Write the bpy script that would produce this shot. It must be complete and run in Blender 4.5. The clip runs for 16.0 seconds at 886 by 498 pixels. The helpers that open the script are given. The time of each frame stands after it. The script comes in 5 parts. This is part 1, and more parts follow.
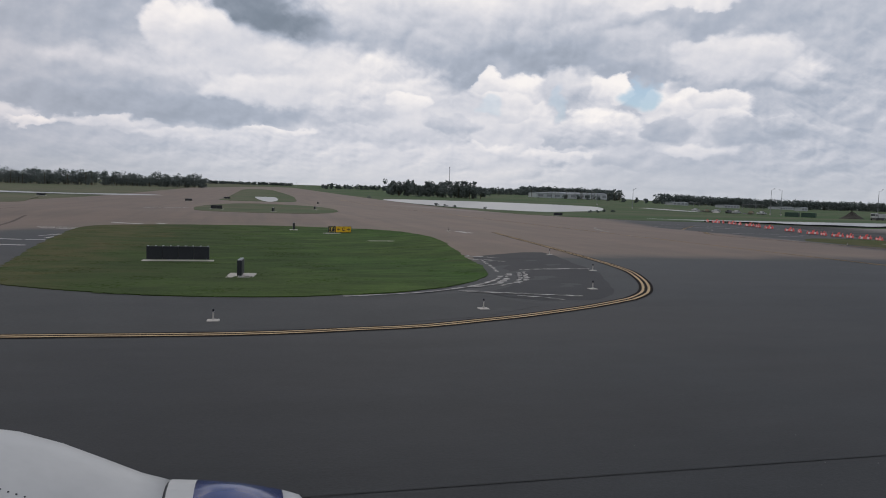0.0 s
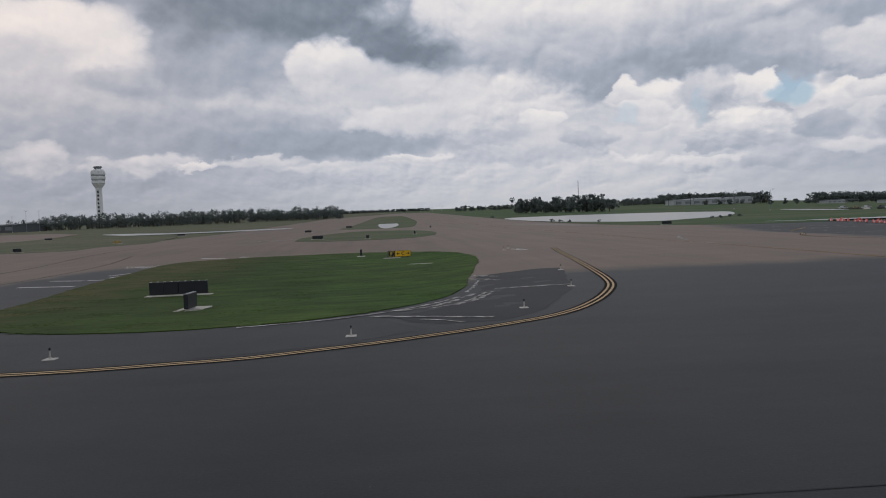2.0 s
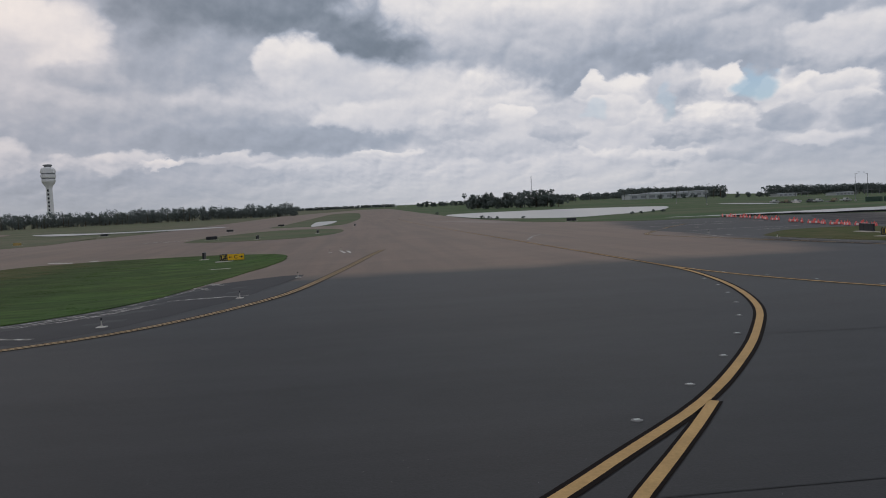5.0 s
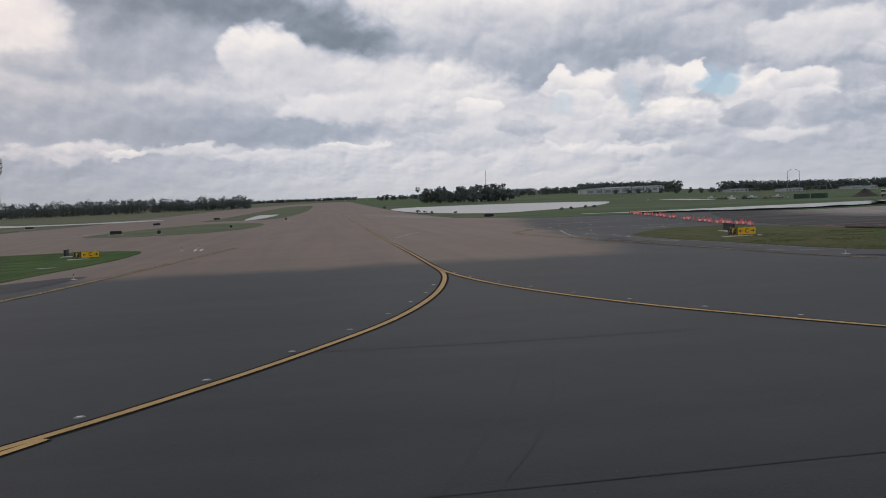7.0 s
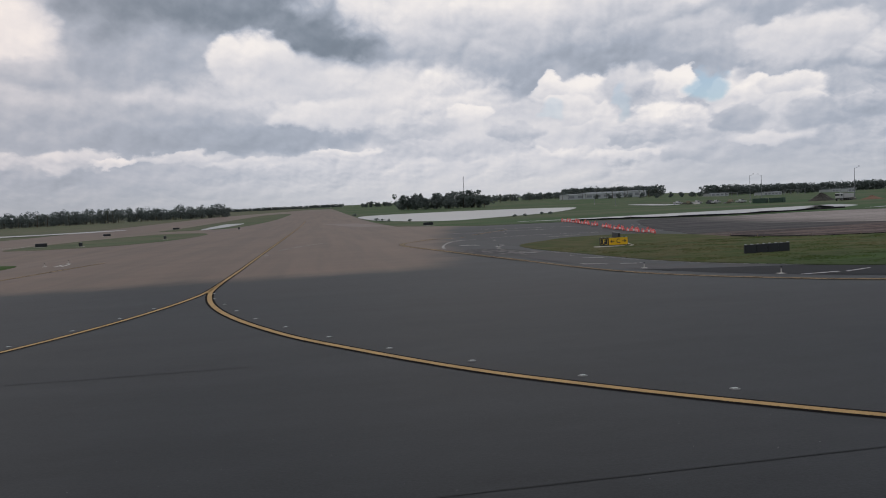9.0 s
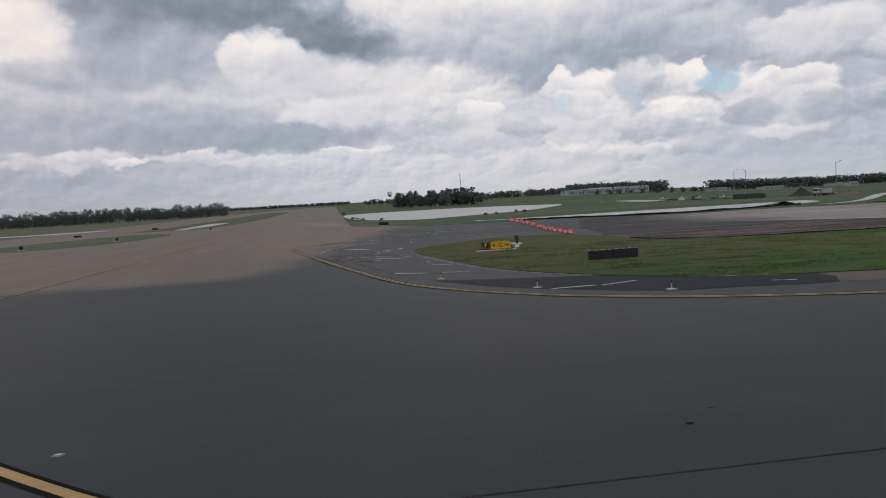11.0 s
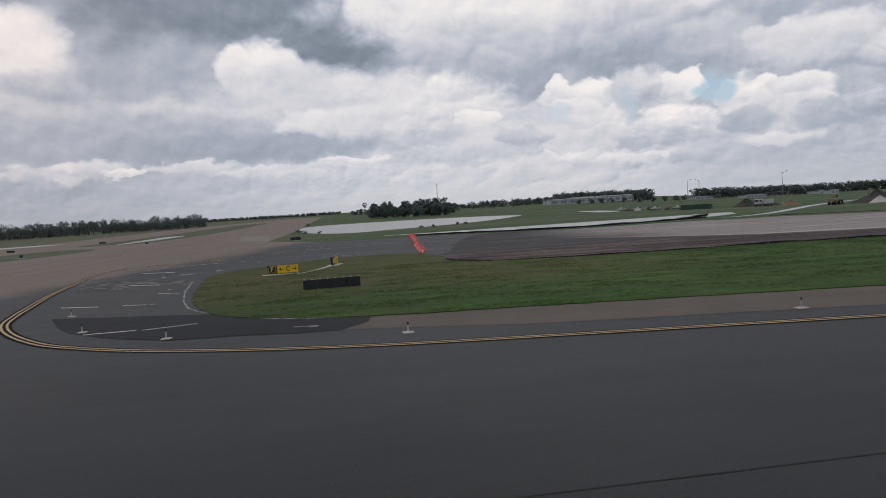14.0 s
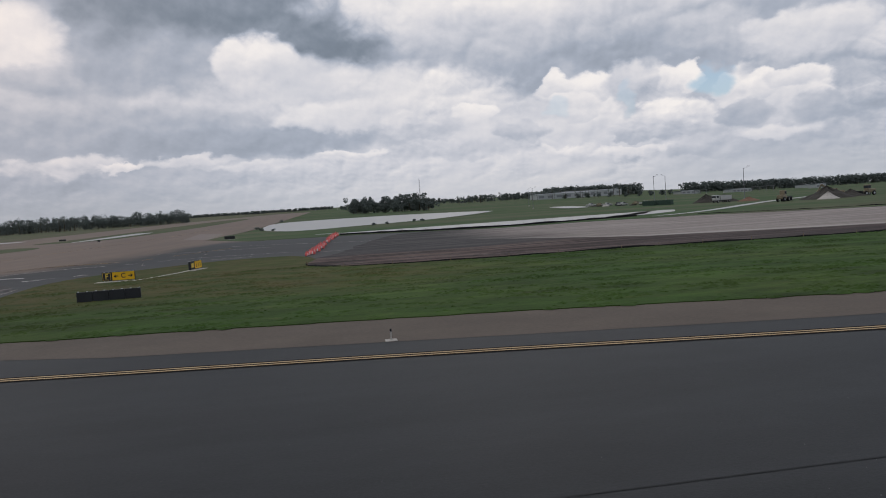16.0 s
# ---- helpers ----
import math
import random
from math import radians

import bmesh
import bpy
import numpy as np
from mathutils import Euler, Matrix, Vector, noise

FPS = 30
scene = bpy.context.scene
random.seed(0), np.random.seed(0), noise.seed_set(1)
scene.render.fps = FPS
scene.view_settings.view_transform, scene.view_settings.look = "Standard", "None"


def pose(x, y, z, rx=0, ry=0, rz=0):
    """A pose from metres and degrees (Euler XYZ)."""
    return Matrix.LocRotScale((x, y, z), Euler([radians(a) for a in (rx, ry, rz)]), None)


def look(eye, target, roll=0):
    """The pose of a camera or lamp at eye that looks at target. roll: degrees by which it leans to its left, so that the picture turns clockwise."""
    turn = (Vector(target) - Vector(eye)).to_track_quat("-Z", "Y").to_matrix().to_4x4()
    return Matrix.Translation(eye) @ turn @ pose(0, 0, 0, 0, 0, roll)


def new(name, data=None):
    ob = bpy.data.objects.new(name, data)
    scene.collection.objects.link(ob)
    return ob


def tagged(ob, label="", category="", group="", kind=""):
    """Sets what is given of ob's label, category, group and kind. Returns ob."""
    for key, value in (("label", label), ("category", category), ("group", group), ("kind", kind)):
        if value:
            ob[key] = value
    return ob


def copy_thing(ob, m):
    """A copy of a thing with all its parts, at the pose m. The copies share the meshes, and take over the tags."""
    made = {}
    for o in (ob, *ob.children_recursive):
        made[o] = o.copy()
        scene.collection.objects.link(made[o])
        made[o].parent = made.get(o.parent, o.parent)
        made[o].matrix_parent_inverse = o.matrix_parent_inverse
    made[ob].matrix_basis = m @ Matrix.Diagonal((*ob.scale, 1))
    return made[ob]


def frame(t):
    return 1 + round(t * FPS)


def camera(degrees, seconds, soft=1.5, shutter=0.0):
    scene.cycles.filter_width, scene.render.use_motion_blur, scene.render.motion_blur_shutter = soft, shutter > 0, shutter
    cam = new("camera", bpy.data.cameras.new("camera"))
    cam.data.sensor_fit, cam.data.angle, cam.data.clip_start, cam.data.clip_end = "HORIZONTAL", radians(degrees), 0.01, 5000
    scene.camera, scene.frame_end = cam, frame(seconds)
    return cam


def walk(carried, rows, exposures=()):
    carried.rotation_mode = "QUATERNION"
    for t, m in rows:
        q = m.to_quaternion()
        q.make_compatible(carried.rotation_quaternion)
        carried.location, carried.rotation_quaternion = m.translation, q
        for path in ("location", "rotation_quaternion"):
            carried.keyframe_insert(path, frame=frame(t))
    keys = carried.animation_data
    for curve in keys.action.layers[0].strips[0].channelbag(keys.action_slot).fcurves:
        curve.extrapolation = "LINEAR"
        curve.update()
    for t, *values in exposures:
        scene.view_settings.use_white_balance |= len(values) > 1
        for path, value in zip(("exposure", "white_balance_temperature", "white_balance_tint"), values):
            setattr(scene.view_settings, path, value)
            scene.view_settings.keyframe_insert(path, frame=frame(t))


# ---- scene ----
cam = camera(61.73, 16.0, soft=1.0)
EYE = 4.62
ROWS = [
    (0, -51.05, 0.45, -14.51, -4.01, -1.65), (0.5, -48.35, 0.08, -9.63, -3.51, -0.68),
    (1, -45.45, -0.05, -7.07, -2.09, 0.62), (1.5, -42.62, 0.00, -4.52, -2.20, 1.03),
    (2, -39.69, 0.21, -3.81, -2.49, 2.20), (2.5, -36.67, 0.52, -2.62, -2.03, 2.39),
    (3, -33.72, 0.80, -4.03, -0.66, 2.97), (3.5, -30.73, 0.95, -4.82, -0.85, 2.49),
    (4, -27.65, 0.92, -4.70, -1.83, 2.82), (6.5, -10.75, 0.19, -8.47, -3.39, 2.28),
    (7, -7.25, 0.22, -8.61, -3.57, 2.35), (7.5, -3.64, 0.09, -9.53, -3.45, 1.55),
    (8, 0.00, 0.00, -9.80, -3.28, 1.78), (8.5, 3.72, -0.05, -9.41, -3.32, 2.32),
    (9, 7.48, 0.01, -9.26, -3.13, 2.85), (11.5, 26.51, 0.29, -8.20, -3.37, 3.17),
    (12, 30.24, 0.28, -7.57, -2.60, 2.69), (12.5, 34.05, 0.17, -7.59, -2.71, 3.00),
    (13, 37.97, 0.08, -7.53, -2.53, 2.57), (13.5, 41.92, 0.11, -7.93, -2.64, 3.27),
    (14, 45.90, 0.22, -8.57, -2.67, 3.61), (14.5, 49.86, 0.38, -8.35, -2.82, 3.73),
    (15, 53.95, 0.53, -8.70, -2.68, 3.08), (15.5, 58.10, 0.64, -8.29, -2.71, 3.71),
    (16, 62.29, 0.73, -8.76, -3.13, 3.74),
]
walk(cam, [(t, pose(x, y, EYE, 90 + pitch, roll, yaw)) for t, x, y, yaw, pitch, roll in ROWS],
     [(0, 0.08, 6500, 10), (1, -0.04, 6500, 10), (3, -0.13, 6420, 10), (4.2, -0.16, 6420, 10), (6.4, 0.02, 6580, 10), (10, 0.02, 6580, 10), (16, 0.0, 6520, 10)])

# ---- sky and sun ----
SUN_EL, SUN_AZ = 52.0, -48.0      # degrees; azimuth from +y towards +x


class Graph:
    """Short ways to wire a node tree."""

    def __init__(self, tree):
        self.tree = tree
        tree.nodes.clear()

    def node(self, kind, **values):
        n = self.tree.nodes.new(kind)
        for key, value in values.items():
            setattr(n, key, value)
        return n

    def feed(self, socket, value):
        if isinstance(value, bpy.types.NodeSocket):
            self.tree.links.new(value, socket)
        else:
            socket.default_value = value

    def math(self, op, a, b=0.0, c=0.0, clamp=False):
        n = self.node("ShaderNodeMath", operation=op, use_clamp=clamp)
        for s, v in zip(n.inputs, (a, b, c)):
            self.feed(s, v)
        return n.outputs[0]

    def vec(self, op, a, b=(0, 0, 0)):
        n = self.node("ShaderNodeVectorMath", operation=op)
        self.feed(n.inputs[0], a)
        self.feed(n.inputs[1], b)
        return n.outputs["Value"] if op in ("DOT_PRODUCT", "LENGTH") else n.outputs[0]

    def xyz(self, x, y, z=0.0):
        n = self.node("ShaderNodeCombineXYZ")
        for s, v in zip(n.inputs, (x, y, z)):
            self.feed(s, v)
        return n.outputs[0]

    def split(self, v):
        n = self.node("ShaderNodeSeparateXYZ")
        self.feed(n.inputs[0], v)
        return n.outputs

    def noise(self, v, scale, detail=4.0, rough=0.55, distort=0.0, color=False):
        n = self.node("ShaderNodeTexNoise")
        self.feed(n.inputs["Vector"], v)
        for k, x in (("Scale", scale), ("Detail", detail), ("Roughness", rough), ("Distortion", distort)):
            self.feed(n.inputs[k], x)
        return n.outputs["Color" if color else "Fac"]

    def step(self, v, lo, hi, a=0.0, b=1.0):
        n = self.node("ShaderNodeMapRange", interpolation_type="SMOOTHSTEP")
        for s, x in zip(n.inputs, (v, lo, hi, a, b)):
            self.feed(s, x)
        return n.outputs[0]

    def mix(self, f, a, b, how="MIX"):
        n = self.node("ShaderNodeMix", data_type="RGBA", blend_type=how)
        self.feed(n.inputs[0], f)
        for s, v in ((n.inputs[6], a), (n.inputs[7], b)):
            self.feed(s, v if isinstance(v, bpy.types.NodeSocket) else (*v, 1.0) if len(v) == 3 else v)
        return n.outputs[2]

    def ramp(self, f, stops):
        n = self.node("ShaderNodeValToRGB")
        self.feed(n.inputs[0], f)
        while len(n.color_ramp.elements) < len(stops):
            n.color_ramp.elements.new(0.5)
        for e, (p, c) in zip(n.color_ramp.elements, stops):
            e.position, e.color = p, (*c, 1.0)
        return n.outputs[0]


world = bpy.data.worlds.new("world")
scene.world = world
world.use_nodes = True
g = Graph(world.node_tree)
# clouds, far ones first: degrees across and up, half widths, light of the top and of the base, softness
WEST = [(-22.3, 16.8, 7.4, 1.3, 0.42, 0.4, 0.6), (-21.8, 12.6, 6.1, 2.9, 0.98, 0.84, 0.5), (-24.5, 12.9, 3.9, 2.7, 0.95, 0.85, 0.6), (-22.0, 9.1, 12.7, 3.5, 0.7, 0.62, 0.9),
        (-14.8, 13.4, 5.2, 4.6, 0.5, 0.46, 1), (-9.9, 16.2, 7.4, 3.5, 0.32, 0.28, 0.9), (-2.4, 17.1, 8.3, 3.5, 0.33, 0.28, 0.8), (1.3, 13.6, 5.7, 3.1, 0.28, 0.26, 0.9),
        (4.1, 16.7, 1.9, 1.4, 0.96, 0.86, 0.9), (-10.2, 11.1, 4.8, 2.6, 0.52, 0.5, 1), (-4.3, 11.2, 2.6, 2.3, 0.93, 0.78, 0.45), (-0.4, 9.7, 7.0, 1.9, 0.78, 0.66, 0.8),
        (-7.9, 8.2, 7.4, 1.5, 0.72, 0.66, 0.9)]
HIGH = [(-15.1, 6.8, 14.4, 1.7, 0.54, 0.48, 0.9), (-4.6, 5.8, 10.5, 1.1, 0.47, 0.43, 0.8), (1.5, 7.7, 5.2, 1.0, 0.9, 0.76, 0.6), (-24.9, 5.0, 2.2, 1.0, 0.72, 0.58, 0.6),
        (-17.9, 4.7, 3.5, 0.6, 0.74, 0.62, 0.6), (-9.7, 4.6, 3.1, 0.4, 0.76, 0.66, 0.6), (-2.1, 4.0, 6.1, 0.4, 0.78, 0.68, 0.7), (13.1, 15.9, 11.4, 3.1, 0.97, 0.86, 0.7),
        (26.8, 14.7, 7.0, 1.8, 0.93, 0.8, 0.8), (12.8, 11.8, 6.6, 2.4, 0.66, 0.5, 0.9), (15.0, 9.2, 3.1, 1.5, 0.5, 0.42, 0.8), (23.3, 10.9, 7.4, 2.9, 0.6, 0.44, 0.8),
        (33.2, 12.5, 7.4, 1.1, 0.55, 0.5, 0.7)]
GAPS = [(28.9, 8.1, 1.4, 1.1, 0.85), (23.0, 7.2, 0.5, 1.1, 0.35), (17.6, 6.8, 1.0, 0.6, 0.3)]
EAST = [(31.9, 14.2, 3.5, 0.6, 0.93, 0.84, 0.5), (28.6, 11.6, 3.5, 1.1, 0.66, 0.6, 0.7), (33.8, 10.9, 2.8, 0.9, 0.82, 0.7, 0.6), (7.6, 8.4, 6.6, 2.2, 0.86, 0.74, 0.7),
        (19.5, 7.7, 3.1, 1.6, 0.95, 0.68, 0.35), (22.1, 6.0, 3.5, 2.1, 0.9, 0.7, 0.4), (24.7, 7.6, 2.6, 2.2, 0.8, 0.62, 0.3), (26.9, 8.5, 1.1, 1.0, 0.99, 0.84, 0.25),
        (26.1, 5.6, 2.9, 1.6, 0.9, 0.6, 0.3), (31.9, 7.0, 3.1, 1.9, 0.96, 0.68, 0.3), (34.5, 5.9, 2.6, 1.7, 0.9, 0.66, 0.4), (31.1, 5.3, 1.5, 0.8, 0.62, 0.52, 0.4),
        (34.1, 9.4, 3.1, 1.0, 0.56, 0.5, 0.5)]
EDGE = [(15.1, 5.1, 1.6, 0.8, 0.6, 0.5, 0.5), (24.2, 4.5, 1.9, 0.5, 0.62, 0.55, 0.5), (10.1, 4.4, 5.7, 0.6, 0.7, 0.62, 0.7), (8.0, 5.8, 2.6, 0.6, 0.66, 0.6, 0.6),
        (36.3, 4.3, 3.5, 0.8, 0.66, 0.56, 0.6), (34.4, 8.5, 3.5, 0.7, 0.62, 0.54, 0.6), (36.4, 10.0, 4.4, 1.3, 0.82, 0.68, 0.6), (38.6, 5.5, 2.4, 0.6, 0.92, 0.8, 0.4)]
HEADS = [(22.4, 10.7, 3.3, 1.7, 0.52, 0.4, 0.7), (17.7, 8.5, 1.3, 1.0, 0.95, 0.72, 0.25), (20.6, 8, 1.6, 1.1, 0.97, 0.72, 0.25), (18.9, 6.9, 2.1, 1.0, 0.9, 0.7, 0.3), (23.1, 8.3, 1.6, 1.4, 0.74, 0.60, 0.6),
         (26.2, 8.4, 0.8, 1.2, 0.97, 0.7, 0.3), (25.4, 6, 1.6, 1.0, 0.95, 0.66, 0.25), (29.6, 7.4, 0.9, 1.3, 0.95, 0.75, 0.25), (31.8, 7, 1.7, 1.1, 0.97, 0.7, 0.25), (30.3, 5.2, 1.8, 0.9, 0.6, 0.5, 0.35),
         (23.6, 4.7, 2.0, 0.6, 0.66, 0.56, 0.4), (26.8, 4.6, 1.5, 0.5, 0.64, 0.55, 0.4), (14.8, 5.4, 1.4, 0.7, 0.66, 0.56, 0.4)]
SHREDS = [(11.8, 6.9, 1.6, 0.9, 0.96, 0.76, 0.3), (34.5, 7.3, 1.9, 0.8, 0.94, 0.72, 0.3), (36, 10.9, 3.5, 1.1, 0.84, 0.70, 0.8), (38.7, 8.3, 2.6, 0.6, 0.62, 0.5, 0.5), (37.9, 5.2, 3.5, 1.0, 0.58, 0.48, 0.5),
          (32.7, 3.8, 3.1, 0.5, 0.80, 0.72, 0.8), (18.1, 3.8, 2.2, 0.4, 0.86, 0.72, 0.4), (22.9, 3.3, 2.6, 0.4, 0.84, 0.7, 0.4), (28.5, 2.9, 2.6, 0.4, 0.62, 0.56, 0.5), (-19.6, 12.4, 2.4, 2.3, 0.94, 0.84, 0.9),
          (-18.9, 10.3, 2.6, 1.0, 0.62, 0.52, 0.7), (-14.5, 4.5, 1.7, 0.3, 0.9, 0.74, 0.4), (2.4, 4.5, 2.6, 0.4, 0.88, 0.72, 0.4)]
way = g.node("ShaderNodeTexCoord").outputs["Generated"]
wx, wy, wz = g.split(way)
az = g.math("MULTIPLY", g.math("ARCTAN2", wx, wy), 57.2958)
el = g.math("MULTIPLY", g.math("ARCSINE", wz), 57.2958)
round_at = g.xyz(g.math("MULTIPLY", az, 0.8), g.math("MULTIPLY", el, 1.15), 1.3)
warp1 = g.vec("SUBTRACT", g.noise(round_at, 0.2, 2.0, 0.5, color=True), (0.5, 0.5, 0.5))
warp2 = g.vec("SUBTRACT", g.noise(round_at, 0.7, 4.0, 0.5, color=True), (0.5, 0.5, 0.5))
sky_at = g.vec("ADD", g.xyz(az, el, 0.0), g.vec("ADD", g.vec("MULTIPLY", warp1, (2.6, 1.7, 0)), g.vec("MULTIPLY", warp2, (2.2, 1.7, 0))))
# rows of cloud lie flatter and closer towards the horizon
el_up = g.math("MAXIMUM", el, 0.0)
rows_up = g.math("MULTIPLY_ADD", g.math("LOGARITHM", g.math("ADD", el_up, 1.6), 2.71828), 5.0, el_up)
flat_at = g.xyz(g.math("MULTIPLY", az, 1.15), rows_up, 4.0)


def billows_at(shift, scale, detail=4.0):
    """Soft cloud thickness."""
    return g.noise(g.vec("ADD", flat_at, shift), scale, detail, 0.5)


def heaps_at(shift):
    """Height of heaped cloud: rounded lumps on lumps with sharp creases between."""
    p = g.vec("ADD", g.vec("ADD", flat_at, shift), g.vec("MULTIPLY", warp2, (0.5, 0.5, 0.0)))
    height = 0.0
    for scale, size, depth in ((0.22, 1.1, 0.0), (0.50, 0.45, 11.0), (1.15, 0.18, 23.0), (2.6, 0.07, 31.0)):
        n = g.noise(g.vec("ADD", p, (0, 0, depth)), scale, 0.0)
        height = g.math("MULTIPLY_ADD", g.math("ABSOLUTE", g.math("SUBTRACT", n, 0.5)), size, height)
    return height


heap = heaps_at((0, 0, 0))
knobs = g.math("MULTIPLY", g.math("SUBTRACT", 0.25, heap), 1.3)


def mask_of(a, e, ra, re, soft):
    d = g.vec("MULTIPLY", g.vec("SUBTRACT", sky_at, (a, e, 0)), (0.85 / ra, 0.85 / re, 0))
    return d, g.step(g.math("ADD", g.vec("DOT_PRODUCT", d, d), knobs), 1.0 - soft, 1.0 + soft * 0.5, 1.0, 0.0)


def lay(tone, clouds):
    for a, e, ra, re, top, base, soft in clouds:
        d, mask = mask_of(a, e, ra, re, soft)
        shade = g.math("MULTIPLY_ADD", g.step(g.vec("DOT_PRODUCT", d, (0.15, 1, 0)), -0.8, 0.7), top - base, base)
        tone = g.math("MULTIPLY_ADD", mask, g.math("SUBTRACT", shade, tone), tone)
    return tone


# a second reading, nearer the light, gives each heap a bright top and a grey base
puffs = g.math("SUBTRACT", heap, heaps_at((-0.25, 0.45, 0)))
billows = g.math("SUBTRACT", billows_at((0, 0, 0), 0.32), billows_at((-0.35, 0.8, 0), 0.32))
tone = g.math("SUBTRACT", g.step(az, -22.0, 14.0, 0.50, 0.74), g.step(az, 16.0, 34.0, 0.0, 0.17))
tone = lay(lay(tone, WEST), HIGH)
gap = 0.0
for a, e, ra, re, depth in GAPS:
    gap = g.math("MAXIMUM", gap, g.math("MULTIPLY", mask_of(a, e, ra, re, 0.6)[1], depth))
tone = lay(lay(lay(lay(tone, EAST), EDGE), HEADS), SHREDS)
low = g.step(el, 3.5, 6.5, 1.0, 0.0)
heaped = g.math("MAXIMUM", g.step(az, -12.0, 10.0, 0.45, 1.0), low)
heaped = g.math("MULTIPLY", heaped, g.step(tone, 0.35, 0.75, 0.25, 1.0))
heaped = g.math("MULTIPLY", heaped, g.math("MULTIPLY", g.step(el, 7.0, 14.0, 0.50, 0.28), g.step(el, 0.3, 2.5, 0.4, 1.0)))
uneven = g.step(g.noise(flat_at, 0.13, 2.0, 0.5), 0.36, 0.62, 0.35, 1.25)
tone = g.math("MULTIPLY_ADD", puffs, g.math("MULTIPLY", g.math("MULTIPLY", heaped, uneven), g.step(az, 8.0, 20.0, 1.15, 1.75)), tone)
tone = g.math("MULTIPLY_ADD", billows, 0.30, tone, clamp=True)
cloud = g.ramp(tone, [(0.0, (0.125, 0.153, 0.19)), (0.25, (0.205, 0.243, 0.30)), (0.5, (0.39, 0.43, 0.51)), (0.7, (0.605, 0.615, 0.67)), (0.88, (0.78, 0.76, 0.775)), (1.0, (0.90, 0.86, 0.84))])
haze = g.step(el, -0.5, 4.0, 0.6, 0.0)
cloud = g.mix(g.step(az, -26.0, 0.0, 1.0, 0.0), cloud, g.vec("MULTIPLY", cloud, (1.055, 1.0, 0.965)))
cloud = g.mix(haze, cloud, g.mix(g.step(az, -22.0, 8.0), (0.40, 0.415, 0.44), (0.50, 0.52, 0.555)))
clear = g.node("ShaderNodeTexSky", sky_type="NISHITA", sun_disc=False, sun_elevation=radians(SUN_EL), sun_rotation=radians(SUN_AZ))
clear_sky = g.vec("MULTIPLY", clear.outputs[0], (0.12, 0.12, 0.12))
sky_color = g.mix(gap, cloud, clear_sky)
back = g.node("ShaderNodeBackground")
g.feed(back.inputs[0], sky_color)
g.feed(back.inputs[1], 1.0)
g.tree.links.new(back.outputs[0], g.node("ShaderNodeOutputWorld").inputs[0])

sun = new("sun", bpy.data.lights.new("sun", "SUN"))
sun.data.energy, sun.data.angle, sun.data.color = 0.5, radians(14), (1.0, 0.95, 0.88)
sx, sy = math.sin(radians(SUN_AZ)) * math.cos(radians(SUN_EL)), math.cos(radians(SUN_AZ)) * math.cos(radians(SUN_EL))
sun.matrix_world = look((sx * 50, sy * 50, math.sin(radians(SUN_EL)) * 50), (0, 0, 0))


# ---- materials ----
def material(name, build, rough=0.8, metal=0.0, bump=0.0, spec=0.3):
    """build(graph, place) returns a colour, or a colour and a height in metres."""
    m = bpy.data.materials.new(name)
    m.use_nodes = True
    q = Graph(m.node_tree)
    place = q.node("ShaderNodeNewGeometry").outputs["Position"]
    made = build(q, place) if callable(build) else build
    color, height = made if isinstance(made, tuple) and len(made) == 2 else (made, None)
    b = q.node("ShaderNodeBsdfPrincipled")
    q.feed(b.inputs["Base Color"], color if isinstance(color, bpy.types.NodeSocket) else (*color, 1.0))
    q.feed(b.inputs["Roughness"], rough)
    q.feed(b.inputs["Metallic"], metal)
    q.feed(b.inputs["Specular IOR Level"], spec)
    if height is not None:
        n = q.node("ShaderNodeBump")
        q.feed(n.inputs["Height"], height)
        q.feed(n.inputs["Distance"], bump)
        q.feed(n.inputs["Strength"], 1.0)
        q.tree.links.new(n.outputs[0], b.inputs["Normal"])
    q.tree.links.new(b.outputs[0], q.node("ShaderNodeOutputMaterial").inputs[0])
    return m


def leafy(name, build):
    """Leaves that let some light through."""
    m = material(name, build, 0.8, spec=0.1)
    q = m.node_tree
    shade = q.nodes["Principled BSDF"]
    thin, both = q.nodes.new("ShaderNodeBsdfTranslucent"), q.nodes.new("ShaderNodeMixShader")
    q.links.new(shade.inputs["Base Color"].links[0].from_socket, thin.inputs[0])
    both.inputs[0].default_value = 0.45
    q.links.new(shade.outputs[0], both.inputs[1])
    q.links.new(thin.outputs[0], both.inputs[2])
    q.links.new(both.outputs[0], q.nodes["Material Output"].inputs[0])
    return m


def speckled(base, spread=0.25, coarse=0.35, fine=9.0):
    """A colour that varies in large stains and in fine grain."""
    def build(q, p):
        big = q.noise(p, coarse, 4.0, 0.6)
        small = q.noise(p, fine, 3.0, 0.65)
        v = q.math("ADD", q.math("MULTIPLY_ADD", q.math("SUBTRACT", big, 0.5), 1.6 * spread, 1.0), q.math("MULTIPLY", q.math("SUBTRACT", small, 0.5), 1.4 * spread))
        return q.vec("MULTIPLY", base, q.xyz(v, v, v)), small
    return build


ASPHALT, BROWN = (0.0284, 0.0306, 0.0322), (0.168, 0.119, 0.088)


